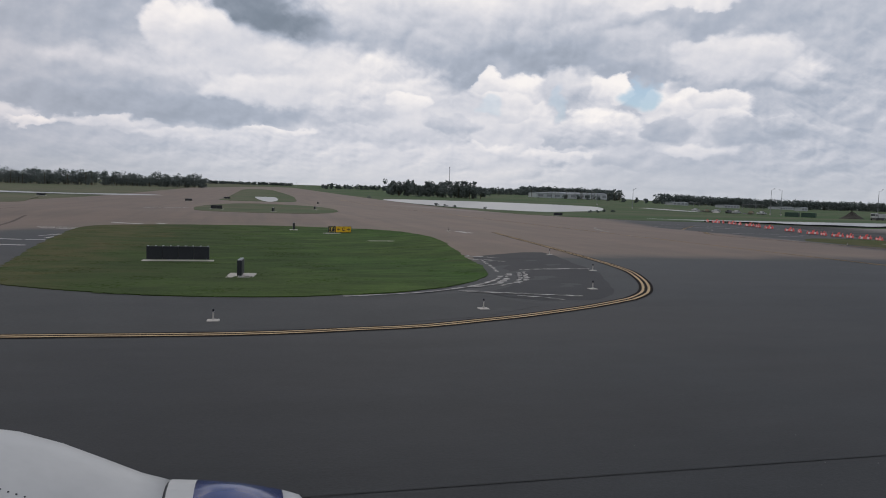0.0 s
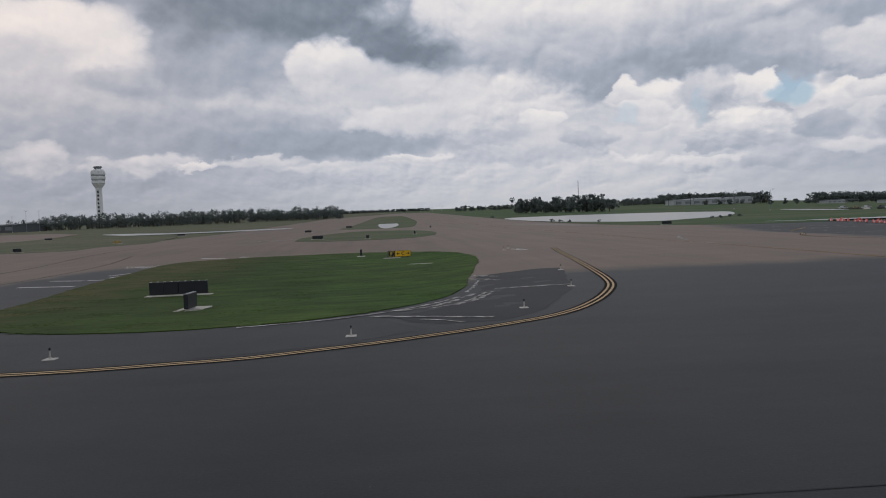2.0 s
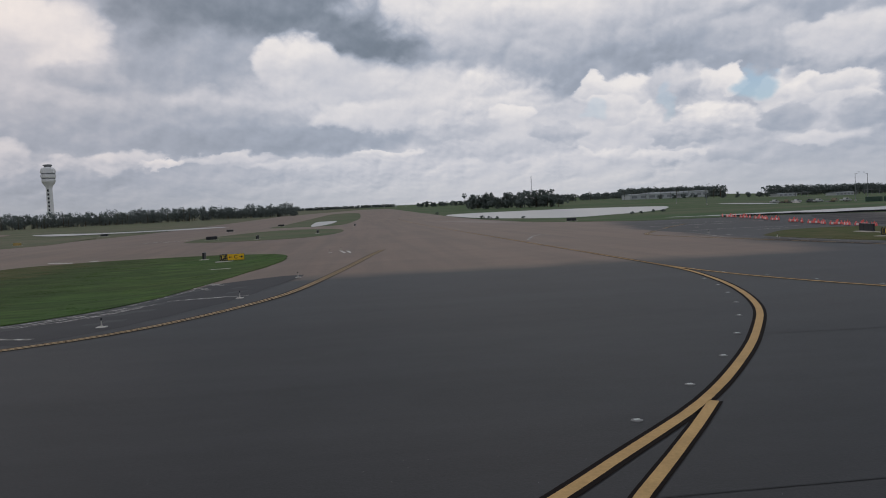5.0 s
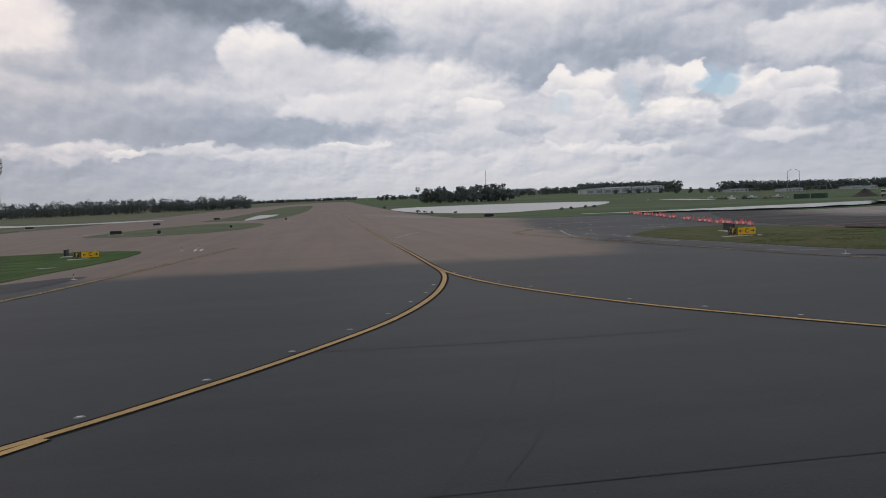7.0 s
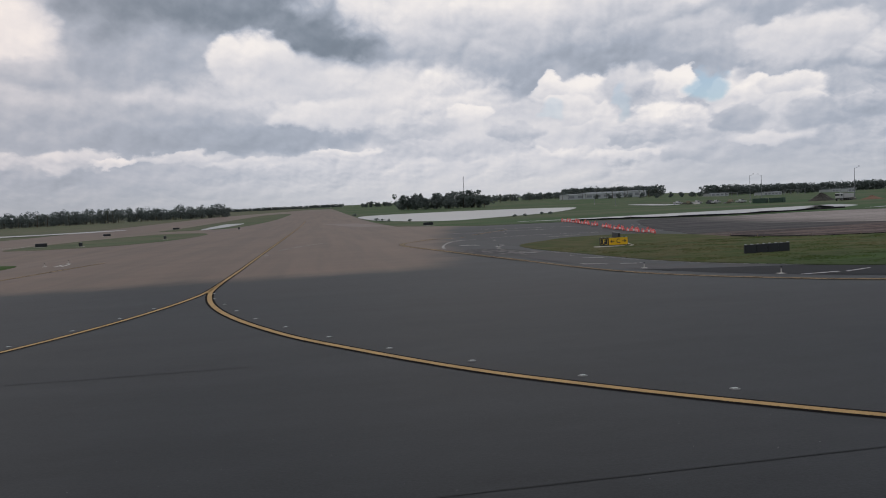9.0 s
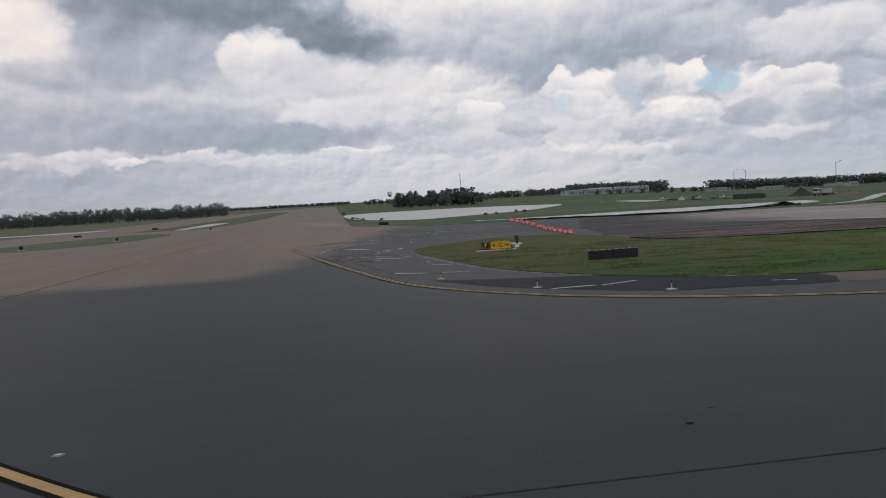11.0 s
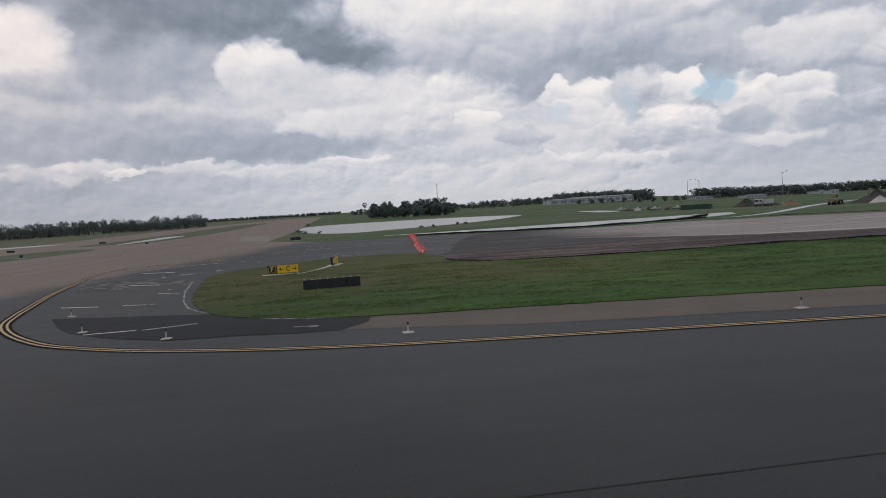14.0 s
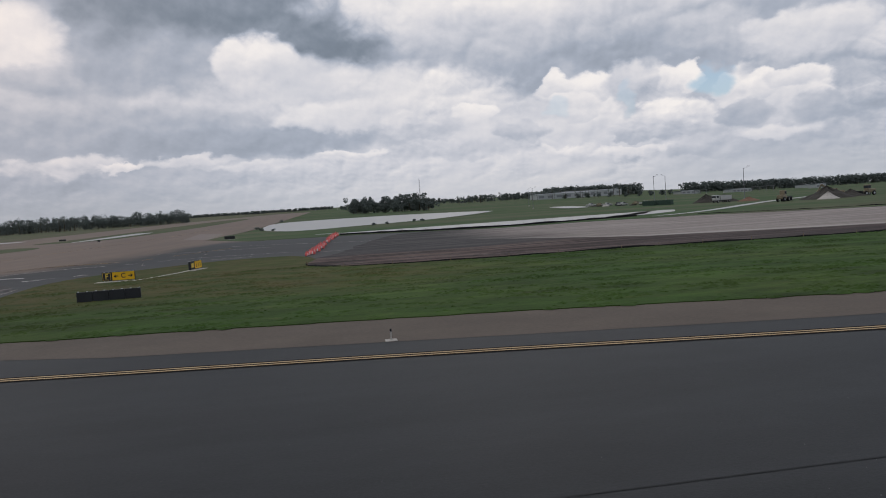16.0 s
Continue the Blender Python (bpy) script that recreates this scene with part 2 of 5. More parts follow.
def pavement(q, p):
    x, y, z = q.split(p)
    wob = q.noise(p, 0.09, 4.0, 0.6)
    yy = q.math("MULTIPLY_ADD", q.math("SUBTRACT", wob, 0.5), 9.0, y)
    xx = q.math("MULTIPLY_ADD", q.math("SUBTRACT", wob, 0.5), 8.0, x)
    brown = q.step(yy, 54.0, 60.5)
    stub = q.math("MULTIPLY", q.step(q.math("SUBTRACT", xx, q.math("MULTIPLY", q.math("SUBTRACT", y, 60.0), 0.17)), 13.5, 20.0), q.step(yy, 165.0, 190.0, 1.0, 0.0))
    left = q.math("MULTIPLY", q.math("MULTIPLY", q.step(xx, -83.0, -78.0), q.step(xx, -58.0, -50.0, 1.0, 0.0)), q.step(yy, 98.0, 112.0, 1.0, 0.0))
    brown = q.math("MULTIPLY", brown, q.math("MULTIPLY", q.math("SUBTRACT", 1.0, stub), q.math("SUBTRACT", 1.0, left)))
    grit = q.noise(p, 14.0, 3.0, 0.7)
    stain = q.noise(q.vec("MULTIPLY", p, (0.06, 0.35, 1.0)), 1.0, 5.0, 0.62)
    patch = q.noise(p, 0.05, 3.0, 0.55)
    blot = q.noise(q.vec("MULTIPLY", p, (0.5, 1.1, 1.0)), 1.0, 5.0, 0.7)
    lane = q.noise(q.vec("MULTIPLY", p, (0.012, 0.28, 1.0)), 1.0, 4.0, 0.6)
    mottle = q.noise(q.vec("MULTIPLY", p, (0.22, 0.30, 1.0)), 1.0, 6.0, 0.7)
    v = q.math("MULTIPLY_ADD", q.math("SUBTRACT", stain, 0.5), 0.55, 1.0)
    v = q.math("MULTIPLY_ADD", q.math("SUBTRACT", patch, 0.5), 0.7, v)
    v = q.math("MULTIPLY_ADD", q.math("SUBTRACT", lane, 0.5), 0.5, v)
    v = q.math("MULTIPLY_ADD", q.math("SUBTRACT", mottle, 0.5), 0.55, v)
    v = q.math("MULTIPLY_ADD", q.math("SUBTRACT", blot, 0.5), 0.5, v)
    v = q.math("MULTIPLY_ADD", q.math("SUBTRACT", grit, 0.5), 0.8, v)
    warm = q.mix(q.step(q.noise(p, 0.03, 4.0, 0.6), 0.42, 0.68), ASPHALT, (0.0304, 0.0300, 0.0302))
    streak = q.noise(q.vec("MULTIPLY", p, (0.30, 0.012, 1.0)), 1.0, 5.0, 0.6)
    earth = q.mix(q.step(streak, 0.38, 0.66), BROWN, (0.140, 0.101, 0.076))
    v = q.math("MULTIPLY_ADD", q.math("SUBTRACT", v, 1.0), q.math("MULTIPLY_ADD", brown, -0.55, 1.0), 1.0)
    return q.vec("MULTIPLY", q.mix(brown, warm, earth), q.xyz(v, v, v)), grit


def grass(q, p):
    big = q.noise(p, 0.05, 4.0, 0.6)
    mid = q.noise(p, 0.35, 5.0, 0.65)
    fine = q.noise(q.vec("MULTIPLY", p, (1.0, 1.0, 0.3)), 5.0, 4.0, 0.7)
    c = q.mix(q.step(big, 0.35, 0.7), (0.038, 0.076, 0.016), (0.056, 0.090, 0.022))
    c = q.mix(q.step(mid, 0.55, 0.85), c, (0.080, 0.090, 0.034))
    tuft = q.noise(q.vec("MULTIPLY", p, (0.33, 0.7, 1.0)), 1.0, 6.0, 0.68)
    v = q.math("MULTIPLY_ADD", q.math("SUBTRACT", fine, 0.5), 0.8, 1.0)
    sward = q.noise(q.vec("MULTIPLY", p, (0.14, 0.26, 1.0)), 1.0, 5.0, 0.65)
    v = q.math("MULTIPLY_ADD", q.math("SUBTRACT", tuft, 0.5), 1.3, v)
    v = q.math("MAXIMUM", q.math("MULTIPLY_ADD", q.math("SUBTRACT", sward, 0.5), 1.9, v), 0.25)
    return q.vec("MULTIPLY", c, q.xyz(v, v, v)), fine


def hazy_land(q, p):
    big = q.noise(q.vec("MULTIPLY", p, (0.006, 0.022, 1.0)), 1.0, 5.0, 0.6)
    mid = q.noise(q.vec("MULTIPLY", p, (0.06, 0.2, 1.0)), 1.0, 5.0, 0.65)
    # greens paled and dulled to carry distance haze; browner patches are dry land
    c = q.mix(q.step(big, 0.40, 0.62), (0.060, 0.104, 0.044), (0.108, 0.118, 0.070))
    x, y, z = q.split(p)
    west = q.math("MULTIPLY", q.step(x, -90.0, 24.0, 0.62, 0.0), q.step(mid, 0.30, 0.62, 0.5, 1.0))
    c = q.mix(west, c, (0.148, 0.134, 0.094))
    v = q.math("MULTIPLY_ADD", q.math("SUBTRACT", mid, 0.5), 1.0, 1.0)
    return q.vec("MULTIPLY", c, q.xyz(v, v, v)), mid


def dry_grass(q, p):
    mid = q.noise(p, 0.3, 5.0, 0.65)
    fine = q.noise(p, 5.0, 4.0, 0.7)
    c = q.mix(q.step(mid, 0.35, 0.65), (0.055, 0.072, 0.020), (0.120, 0.092, 0.045))
    v = q.math("MULTIPLY_ADD", q.math("SUBTRACT", fine, 0.5), 1.2, 1.0)
    return q.vec("MULTIPLY", c, q.xyz(v, v, v)), fine


def east_grass(q, p):
    """Green along the taxiway, dry and trampled at the tip."""
    green, fine = grass(q, p)
    dry, _ = dry_grass(q, p)
    x, y, z = q.split(p)
    wob = q.math("MULTIPLY", q.math("SUBTRACT", q.noise(p, 0.09, 5.0, 0.65), 0.5), 34.0)
    tip = q.math("MULTIPLY", q.step(q.math("ADD", y, wob), 44.0, 62.0), q.step(q.math("ADD", x, wob), 58.0, 86.0, 1.0, 0.0))
    dull = q.mix(q.step(q.math("MULTIPLY_ADD", wob, 0.6, x), 36.0, 60.0, 0.5, 0.0), green, (0.034, 0.046, 0.014))
    return q.mix(q.math("MULTIPLY", tip, 0.65), dull, dry), fine


def west_grass(q, p):
    """Green, with a dry end."""
    green, fine = grass(q, p)
    dry, _ = dry_grass(q, p)
    x, y, z = q.split(p)
    wob = q.math("MULTIPLY", q.math("SUBTRACT", q.noise(p, 0.12, 5.0, 0.65), 0.5), 26.0)
    olive = q.mix(q.step(q.math("ADD", x, wob), -64.0, -40.0, 0.65, 0.0), green, (0.036, 0.048, 0.014))
    return q.mix(q.step(q.math("ADD", x, wob), -66.0, -58.0, 0.55, 0.0), olive, dry), fine


def mud(q, p):
    """Torn-up ground: old grey asphalt, brown ruts with pale rims, and a graded strip of pale lime rock."""
    x, y, z = q.split(p)
    streak = q.noise(q.vec("MULTIPLY", p, (0.045, 0.45, 1.0)), 1.0, 7.0, 0.7)
    rut = q.noise(q.vec("MULTIPLY", p, (0.09, 0.6, 1.0)), 1.0, 6.0, 0.72)
    fine = q.noise(p, 3.0, 4.0, 0.7)
    torn = q.noise(q.vec("MULTIPLY", p, (0.035, 0.11, 1.0)), 1.0, 5.0, 0.65)
    wob = q.math("MULTIPLY", q.math("SUBTRACT", torn, 0.5), 46.0)
    c = q.mix(q.step(streak, 0.44, 0.57), (0.040, 0.031, 0.030), (0.150, 0.106, 0.093))
    c = q.mix(q.math("MULTIPLY", q.step(rut, 0.55, 0.62), 0.75), c, (0.215, 0.180, 0.165))
    c = q.mix(q.math("MULTIPLY", q.step(rut, 0.43, 0.37), 0.7), c, (0.030, 0.025, 0.024))
    grey = q.math("MULTIPLY", q.step(q.math("MULTIPLY_ADD", wob, 0.6, y), 97.0, 106.0), q.step(x, 88.0, 106.0, 1.0, 0.0))
    c = q.mix(grey, c, q.mix(q.step(streak, 0.46, 0.60), (0.056, 0.055, 0.056), (0.100, 0.094, 0.091)))
    c = q.mix(q.step(q.math("MULTIPLY_ADD", wob, 0.5, x), 84.0, 106.0, 0.0, 0.6), c, (0.060, 0.049, 0.047))
    edge = q.math("ADD", q.math("MULTIPLY_ADD", x, 0.48, y), q.math("MULTIPLY", wob, 0.08))
    edge = q.math("SUBTRACT", edge, q.math("MULTIPLY", q.math("MAXIMUM", q.math("SUBTRACT", 105.0, x), 0.0), 1.1))
    lime = q.math("MULTIPLY", q.step(edge, 144.0, 146.0), q.step(q.math("MULTIPLY_ADD", wob, 0.5, x), 82.0, 104.0))
    pale = q.mix(q.step(streak, 0.38, 0.62), (0.250, 0.217, 0.200), (0.370, 0.330, 0.305))
    rim = q.math("MULTIPLY", q.step(edge, 144.5, 146.5), q.step(edge, 147.5, 151.0, 1.0, 0.0))
    pale = q.mix(q.math("MULTIPLY", rim, 0.7), pale, (0.480, 0.435, 0.405))
    c = q.mix(q.math("MULTIPLY", lime, 0.93), c, pale)
    v = q.math("MULTIPLY_ADD", q.math("SUBTRACT", fine, 0.5), 0.7, 1.0)
    return q.vec("MULTIPLY", c, q.xyz(v, v, v)), fine


def bleached(q, p):
    """Old asphalt with pale chalky blotches."""
    blot = q.noise(q.vec("MULTIPLY", p, (0.8, 0.45, 1.0)), 1.0, 6.0, 0.72)
    fine = q.noise(p, 6.0, 3.0, 0.7)
    c = q.mix(q.step(blot, 0.50, 0.60), (0.058, 0.055, 0.055), (0.190, 0.172, 0.160))
    v = q.math("MULTIPLY_ADD", q.math("SUBTRACT", fine, 0.5), 0.8, 1.0)
    return q.vec("MULTIPLY", c, q.xyz(v, v, v)), fine


def worn_paint(q, p):
    """White paint that has flaked off down to the asphalt in places."""
    left = q.step(q.noise(q.vec("MULTIPLY", p, (1.0, 1.6, 1.0)), 1.3, 5.0, 0.7), 0.40, 0.62)
    return q.mix(left, (0.070, 0.068, 0.066), (0.50, 0.48, 0.45))


M_PAVE = material("pavement", pavement, 0.55, bump=0.004, spec=0.12)
M_GRASS_EAST = material("grass_with_dry_tip", east_grass, 0.9, bump=0.012, spec=0.1)
M_GRASS_WEST = material("grass_with_dry_end", west_grass, 0.9, bump=0.012, spec=0.1)
M_LAND = material("hazy_rough_land", hazy_land, 0.95, bump=0.02, spec=0.1)
M_MUD = material("mud", mud, 0.92, bump=0.03, spec=0.12)
M_CONC = material("concrete", speckled((0.47, 0.44, 0.40), 0.3, 0.2, 4.0), 0.85, bump=0.004)
M_SHOULDER = material("weathered_asphalt", speckled((0.050, 0.051, 0.051), 0.45, 0.2, 7.0), 0.65, bump=0.003, spec=0.12)
M_CORNER = material("dusty_asphalt", speckled((0.064, 0.060, 0.059), 0.5, 0.12, 9.0), 0.65, bump=0.003, spec=0.12)
M_CORNER_WEST = material("dark_worn_asphalt", speckled((0.0225, 0.0230, 0.0250), 0.5, 0.3, 9.0), 0.6, bump=0.003, spec=0.12)
M_TAN = material("sandy_shoulder", speckled((0.118, 0.096, 0.078), 0.4, 0.25, 6.0), 0.9, bump=0.003)
M_PATCH = material("new_asphalt", speckled((0.0205, 0.0210, 0.0228), 0.4, 0.2, 9.0), 0.78, bump=0.003, spec=0.12)
M_TAR = material("bitumen", speckled((0.0245, 0.0250, 0.0260), 0.4, 0.6, 6.0), 0.58, spec=0.12)
M_RUBBER = material("tyre_rubber_marks", speckled((0.0262, 0.0271, 0.0286), 0.4, 0.5, 7.0), 0.55, spec=0.12)
M_YELLOW = material("yellow_paint", speckled((0.42, 0.268, 0.105), 0.45, 0.9, 12.0), 0.75)
M_YELLOW_PALE = material("faded_yellow_paint", speckled((0.45, 0.32, 0.175), 0.45, 0.9, 12.0), 0.75)
M_BLACKP = material("black_paint", speckled((0.013, 0.010, 0.009), 0.4, 0.8, 10.0), 0.9, spec=0.05)
M_WHITEP = material("worn_white_paint", worn_paint, 0.8)
M_PAINT = material("white_paint", speckled((0.58, 0.56, 0.53), 0.35, 0.8, 9.0), 0.8)
M_SCUFF = material("scuffed_asphalt", speckled((0.095, 0.070, 0.058), 0.5, 0.3, 6.0), 0.85)
M_SLAB = material("pale_slab", speckled((0.24, 0.20, 0.18), 0.35, 0.1, 3.0), 0.9)
M_BLEACHED = material("bleached_asphalt", bleached, 0.9)
M_FABRIC = material("black_silt_fabric", speckled((0.018, 0.019, 0.020), 0.4, 0.7, 5.0), 0.9)
M_WOOD = material("weathered_stake", speckled((0.22, 0.17, 0.11), 0.3, 2.0, 20.0), 0.9)
M_SIGNBLACK = material("black_sign_metal", speckled((0.020, 0.022, 0.026), 0.3, 1.0, 8.0), 0.5, spec=0.4)
M_SIGNYEL = material("yellow_sign_face", speckled((0.85, 0.50, 0.02), 0.08, 1.0, 8.0), 0.5)
M_LETTERY = material("yellow_lettering", speckled((0.82, 0.60, 0.10), 0.08, 1.0, 8.0), 0.5)
M_FIXTURE = material("dull_fixture_metal", speckled((0.17, 0.17, 0.165), 0.3, 2.0, 20.0), 0.6, spec=0.2)
M_GALV = material("galvanised_steel", speckled((0.46, 0.47, 0.48), 0.2, 2.0, 20.0), 0.45, metal=0.7)
M_LENS = material("blue_lens", (0.010, 0.012, 0.025), 0.15, spec=0.6)
M_GLASS = material("light_lens", (0.55, 0.58, 0.55), 0.15, spec=0.6)
M_ORANGE = material("orange_plastic", speckled((0.92, 0.20, 0.18), 0.08, 2.0, 9.0), 0.5)
M_REFLECT = material("white_band", speckled((0.82, 0.80, 0.78), 0.08, 2.0, 9.0), 0.5)
M_BARK = material("bark", speckled((0.10, 0.078, 0.058), 0.35, 1.0, 6.0), 0.95)
# distance haze is put into both leaf colours: paler and bluer than foliage
M_HAZY_LEAF = leafy("hazy_leaves", lambda q, p: q.mix(q.noise(p, 0.35, 4.0, 0.65), (0.118, 0.144, 0.136), (0.200, 0.228, 0.212)))
M_HAZY_PALM = leafy("hazy_palm_leaves", lambda q, p: q.mix(q.noise(p, 0.6, 3.0, 0.6), (0.130, 0.154, 0.128), (0.200, 0.220, 0.190)))
M_WHITE = material("white_painted_concrete", speckled((0.80, 0.79, 0.77), 0.12, 0.1, 1.0), 0.7)
M_WINDOW = material("dark_window", (0.025, 0.03, 0.038), 0.15, spec=0.5)
M_DULLYEL = material("faded_yellow", speckled((0.38, 0.27, 0.09), 0.2, 1.0, 8.0), 0.6)
M_DARKWALL = material("dark_grey_wall", speckled((0.11, 0.115, 0.12), 0.2, 0.1, 1.0), 0.7)
M_RED = material("reddish_soil", speckled((0.20, 0.115, 0.08), 0.35, 0.4, 3.0), 0.95)
M_ROOF = material("pale_metal_roof", speckled((0.20, 0.22, 0.235), 0.15, 0.05, 1.0), 0.5)
M_GREYB = material("grey_wall", speckled((0.24, 0.25, 0.26), 0.15, 0.1, 1.0), 0.8)
M_PALEWALL = material("pale_grey_wall", speckled((0.44, 0.46, 0.46), 0.12, 0.1, 1.0), 0.8)
M_DIRT = material("excavated_soil", speckled((0.056, 0.051, 0.044), 0.5, 0.4, 3.0), 0.95, bump=0.1)
M_MACHINE = material("machine_yellow", speckled((0.24, 0.20, 0.13), 0.35, 1.0, 5.0), 0.5)
M_TRUCK = material("white_truck_paint", speckled((0.46, 0.46, 0.45), 0.15, 1.0, 5.0), 0.4, spec=0.5)
M_BLUE = material("blue_gloss_paint", speckled((0.012, 0.035, 0.16), 0.1, 1.0, 5.0), 0.15, spec=0.6)
M_GREEN = material("dark_green_steel", speckled((0.045, 0.080, 0.060), 0.25, 0.6, 4.0), 0.6)
M_TYRE = material("tyre", speckled((0.025, 0.025, 0.025), 0.3, 3.0, 20.0), 0.9)


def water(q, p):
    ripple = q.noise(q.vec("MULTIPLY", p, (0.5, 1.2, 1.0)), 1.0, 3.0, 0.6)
    # the pale base colour stands in for part of the sky's reflection
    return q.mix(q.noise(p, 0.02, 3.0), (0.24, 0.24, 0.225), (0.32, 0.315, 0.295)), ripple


M_WATER = material("sky_toned_water", water, 0.3, bump=0.01, spec=0.5)


# ---- shaping ----
def smooth01(a, b, v):
    u = min(max((v - a) / (b - a), 0.0), 1.0)
    return u * u * (3 - 2 * u)


def level(x, y):
    """Height of the ground: the grass islands lie in shallow swales beside the level taxiway, and the land climbs slowly in the distance."""
    dip = 0.65 * smooth01(32, 62, y) + 0.3 * smooth01(62, 110, y) - 0.95 * smooth01(118, 165, y)
    rise = max(0.00625 * (y - 330 + math.sqrt((y - 330) ** 2 + 6400.0)) - 0.06, 0.0) if y > 0 else 0.0
    keep = 1 - smooth01(0.3, 0.75, x / max(y, 1.0))
    side = smooth01(22, 34, x) if x > 0 else smooth01(26, 42, -x)
    return -dip * side + rise * keep


def link(name, mesh, mat, parent=None, label=""):
    if mat is not None:
        mesh.materials.append(mat)
    ob = new(name, mesh)
    if parent is not None:
        ob.parent = parent
    if label:
        ob["label"] = label
    return ob


def part(name, bm, mat, parent=None, label="", smooth=False):
    mesh = bpy.data.meshes.new(name)
    bm.normal_update()
    bm.to_mesh(mesh)
    bm.free()
    if smooth:
        for f in mesh.polygons:
            f.use_smooth = True
    return link(name, mesh, mat, parent, label)


def thing(name, label, category, group="", at=None):
    ob = new(name)
    ob.empty_display_size = 0.3
    if at is not None:
        ob.matrix_world = at
    return tagged(ob, label, category, group)


def curve_points(points, closed=False, step=1.5):
    """A smooth line through the points, sampled about every step metres."""
    n = len(points)
    out = []
    for i in range(n if closed else n - 1):
        if closed:
            a, b, c, d = (Vector(points[(i + k) % n]) for k in (-1, 0, 1, 2))
        else:
            b, c = Vector(points[i]), Vector(points[i + 1])
            a = Vector(points[i - 1]) if i else b * 2 - c
            d = Vector(points[i + 2]) if i + 2 < n else c * 2 - b
        k = max(1, int((c - b).length / step))
        for j in range(k):
            u = j / k
            out.append(0.5 * ((2 * b) + (c - a) * u + (2 * a - 5 * b + 4 * c - d) * u * u + (3 * b - a - 3 * c + d) * u ** 3))
    if not closed:
        out.append(Vector(points[-1]))
    return out


def cut_lines(lo, hi):
    """Where a draped sheet is cut: close together where the ground bends."""
    lines, v = [], math.ceil(lo / 4) * 4
    while v < hi:
        lines.append(v)
        v += 4 if abs(v) < 220 else 40 if abs(v) < 700 else 200
    return lines


def sheet(name, outline, mat, lift=0.03, skirt=0.3, label="", rough=0.0, parent=None):
    """A flat piece of ground laid over the land, with an edge that goes down."""
    bm = bmesh.new()
    vs = [bm.verts.new((p[0] + random.uniform(-rough, rough), p[1] + random.uniform(-rough, rough), 0)) for p in outline]
    bmesh.ops.triangulate(bm, faces=[bm.faces.new(vs)])
    bmesh.ops.recalc_face_normals(bm, faces=bm.faces)
    if sum(f.normal.z for f in bm.faces) < 0:
        bmesh.ops.reverse_faces(bm, faces=bm.faces)
    xs, ys = [p[0] for p in outline], [p[1] for p in outline]
    for axis, lo, hi in (((1, 0, 0), min(xs), max(xs)), ((0, 1, 0), min(ys), max(ys))):
        for v in cut_lines(lo, hi):
            bmesh.ops.bisect_plane(bm, geom=bm.verts[:] + bm.edges[:] + bm.faces[:], plane_co=Vector(axis) * v, plane_no=axis)
    if skirt:
        rim = [e for e in bm.edges if e.is_boundary]
        made = bmesh.ops.extrude_edge_only(bm, edges=rim)["geom"]
        low = {v for v in made if isinstance(v, bmesh.types.BMVert)}
    else:
        low = set()
    for v in bm.verts:
        v.co.z = level(v.co.x, v.co.y) + lift - (skirt if v in low else 0)
    return tagged(part(name, bm, mat, parent), label, "", "", "structure")


def ribbon(name, points, width, mat, lift, label="", parent=None, closed=False, step=1.0, wear=0.0, offset=0.0, raw=False):
    """A painted line, a seam or a kerb that follows the points over the ground."""
    line = [Vector(p) for p in points] if raw else curve_points(points, closed, step)
    verts, faces = [], []
    n = len(line)
    for i, p in enumerate(line):
        a, b = (line[(i - 1) % n], line[(i + 1) % n]) if closed else (line[max(i - 1, 0)], line[min(i + 1, n - 1)])
        t = (b - a).normalized()
        side = Vector((-t.y, t.x))
        for s in (-0.5, 0.5):
            q = p + side * (offset + s * width * (1 + random.uniform(-wear, wear)))
            verts.append((q.x, q.y, level(q.x, q.y) + lift))
    for i in range(n if closed else n - 1):
        j = (i + 1) % n
        faces.append((2 * i, 2 * j, 2 * j + 1, 2 * i + 1))
    mesh = bpy.data.meshes.new(name)
    mesh.from_pydata(verts, [], [f[::-1] for f in faces])
    ob = link(name, mesh, mat, parent)
    return tagged(ob, label, "", "", "" if parent else "structure")


def box(bm, x0, x1, y0, y1, z0, z1, bevel=0.0):
    made = bmesh.ops.create_cube(bm, size=1.0, matrix=Matrix.LocRotScale(((x0 + x1) / 2, (y0 + y1) / 2, (z0 + z1) / 2), None, (x1 - x0, y1 - y0, z1 - z0)))["verts"]
    if bevel:
        bmesh.ops.bevel(bm, geom=list({e for v in made for e in v.link_edges}), offset=bevel, segments=1, affect="EDGES")
    return bm


def block(x0, x1, y0, y1, z0, z1, bevel=0.0):
    return box(bmesh.new(), x0, x1, y0, y1, z0, z1, bevel)


def turned(profile, sides=16, bm=None, m=None):
    """A body turned round z from (radius, height) pairs, closed at both ends."""
    bm = bm or bmesh.new()
    rings = []
    for r, z in profile:
        rings.append([bm.verts.new((r * math.cos(2 * math.pi * k / sides), r * math.sin(2 * math.pi * k / sides), z)) for k in range(sides)])
    for lo, hi in zip(rings, rings[1:]):
        for k in range(sides):
            bm.faces.new((lo[k], lo[(k + 1) % sides], hi[(k + 1) % sides], hi[k]))
    bm.faces.new(rings[0][::-1])
    bm.faces.new(rings[-1])
    if m is not None:
        bmesh.ops.transform(bm, matrix=m, verts=[v for ring in rings for v in ring])
    return bm


def on_ground(x, y, turn=0.0, lift=0.0):
    return pose(x, y, level(x, y) + lift, 0, 0, turn)


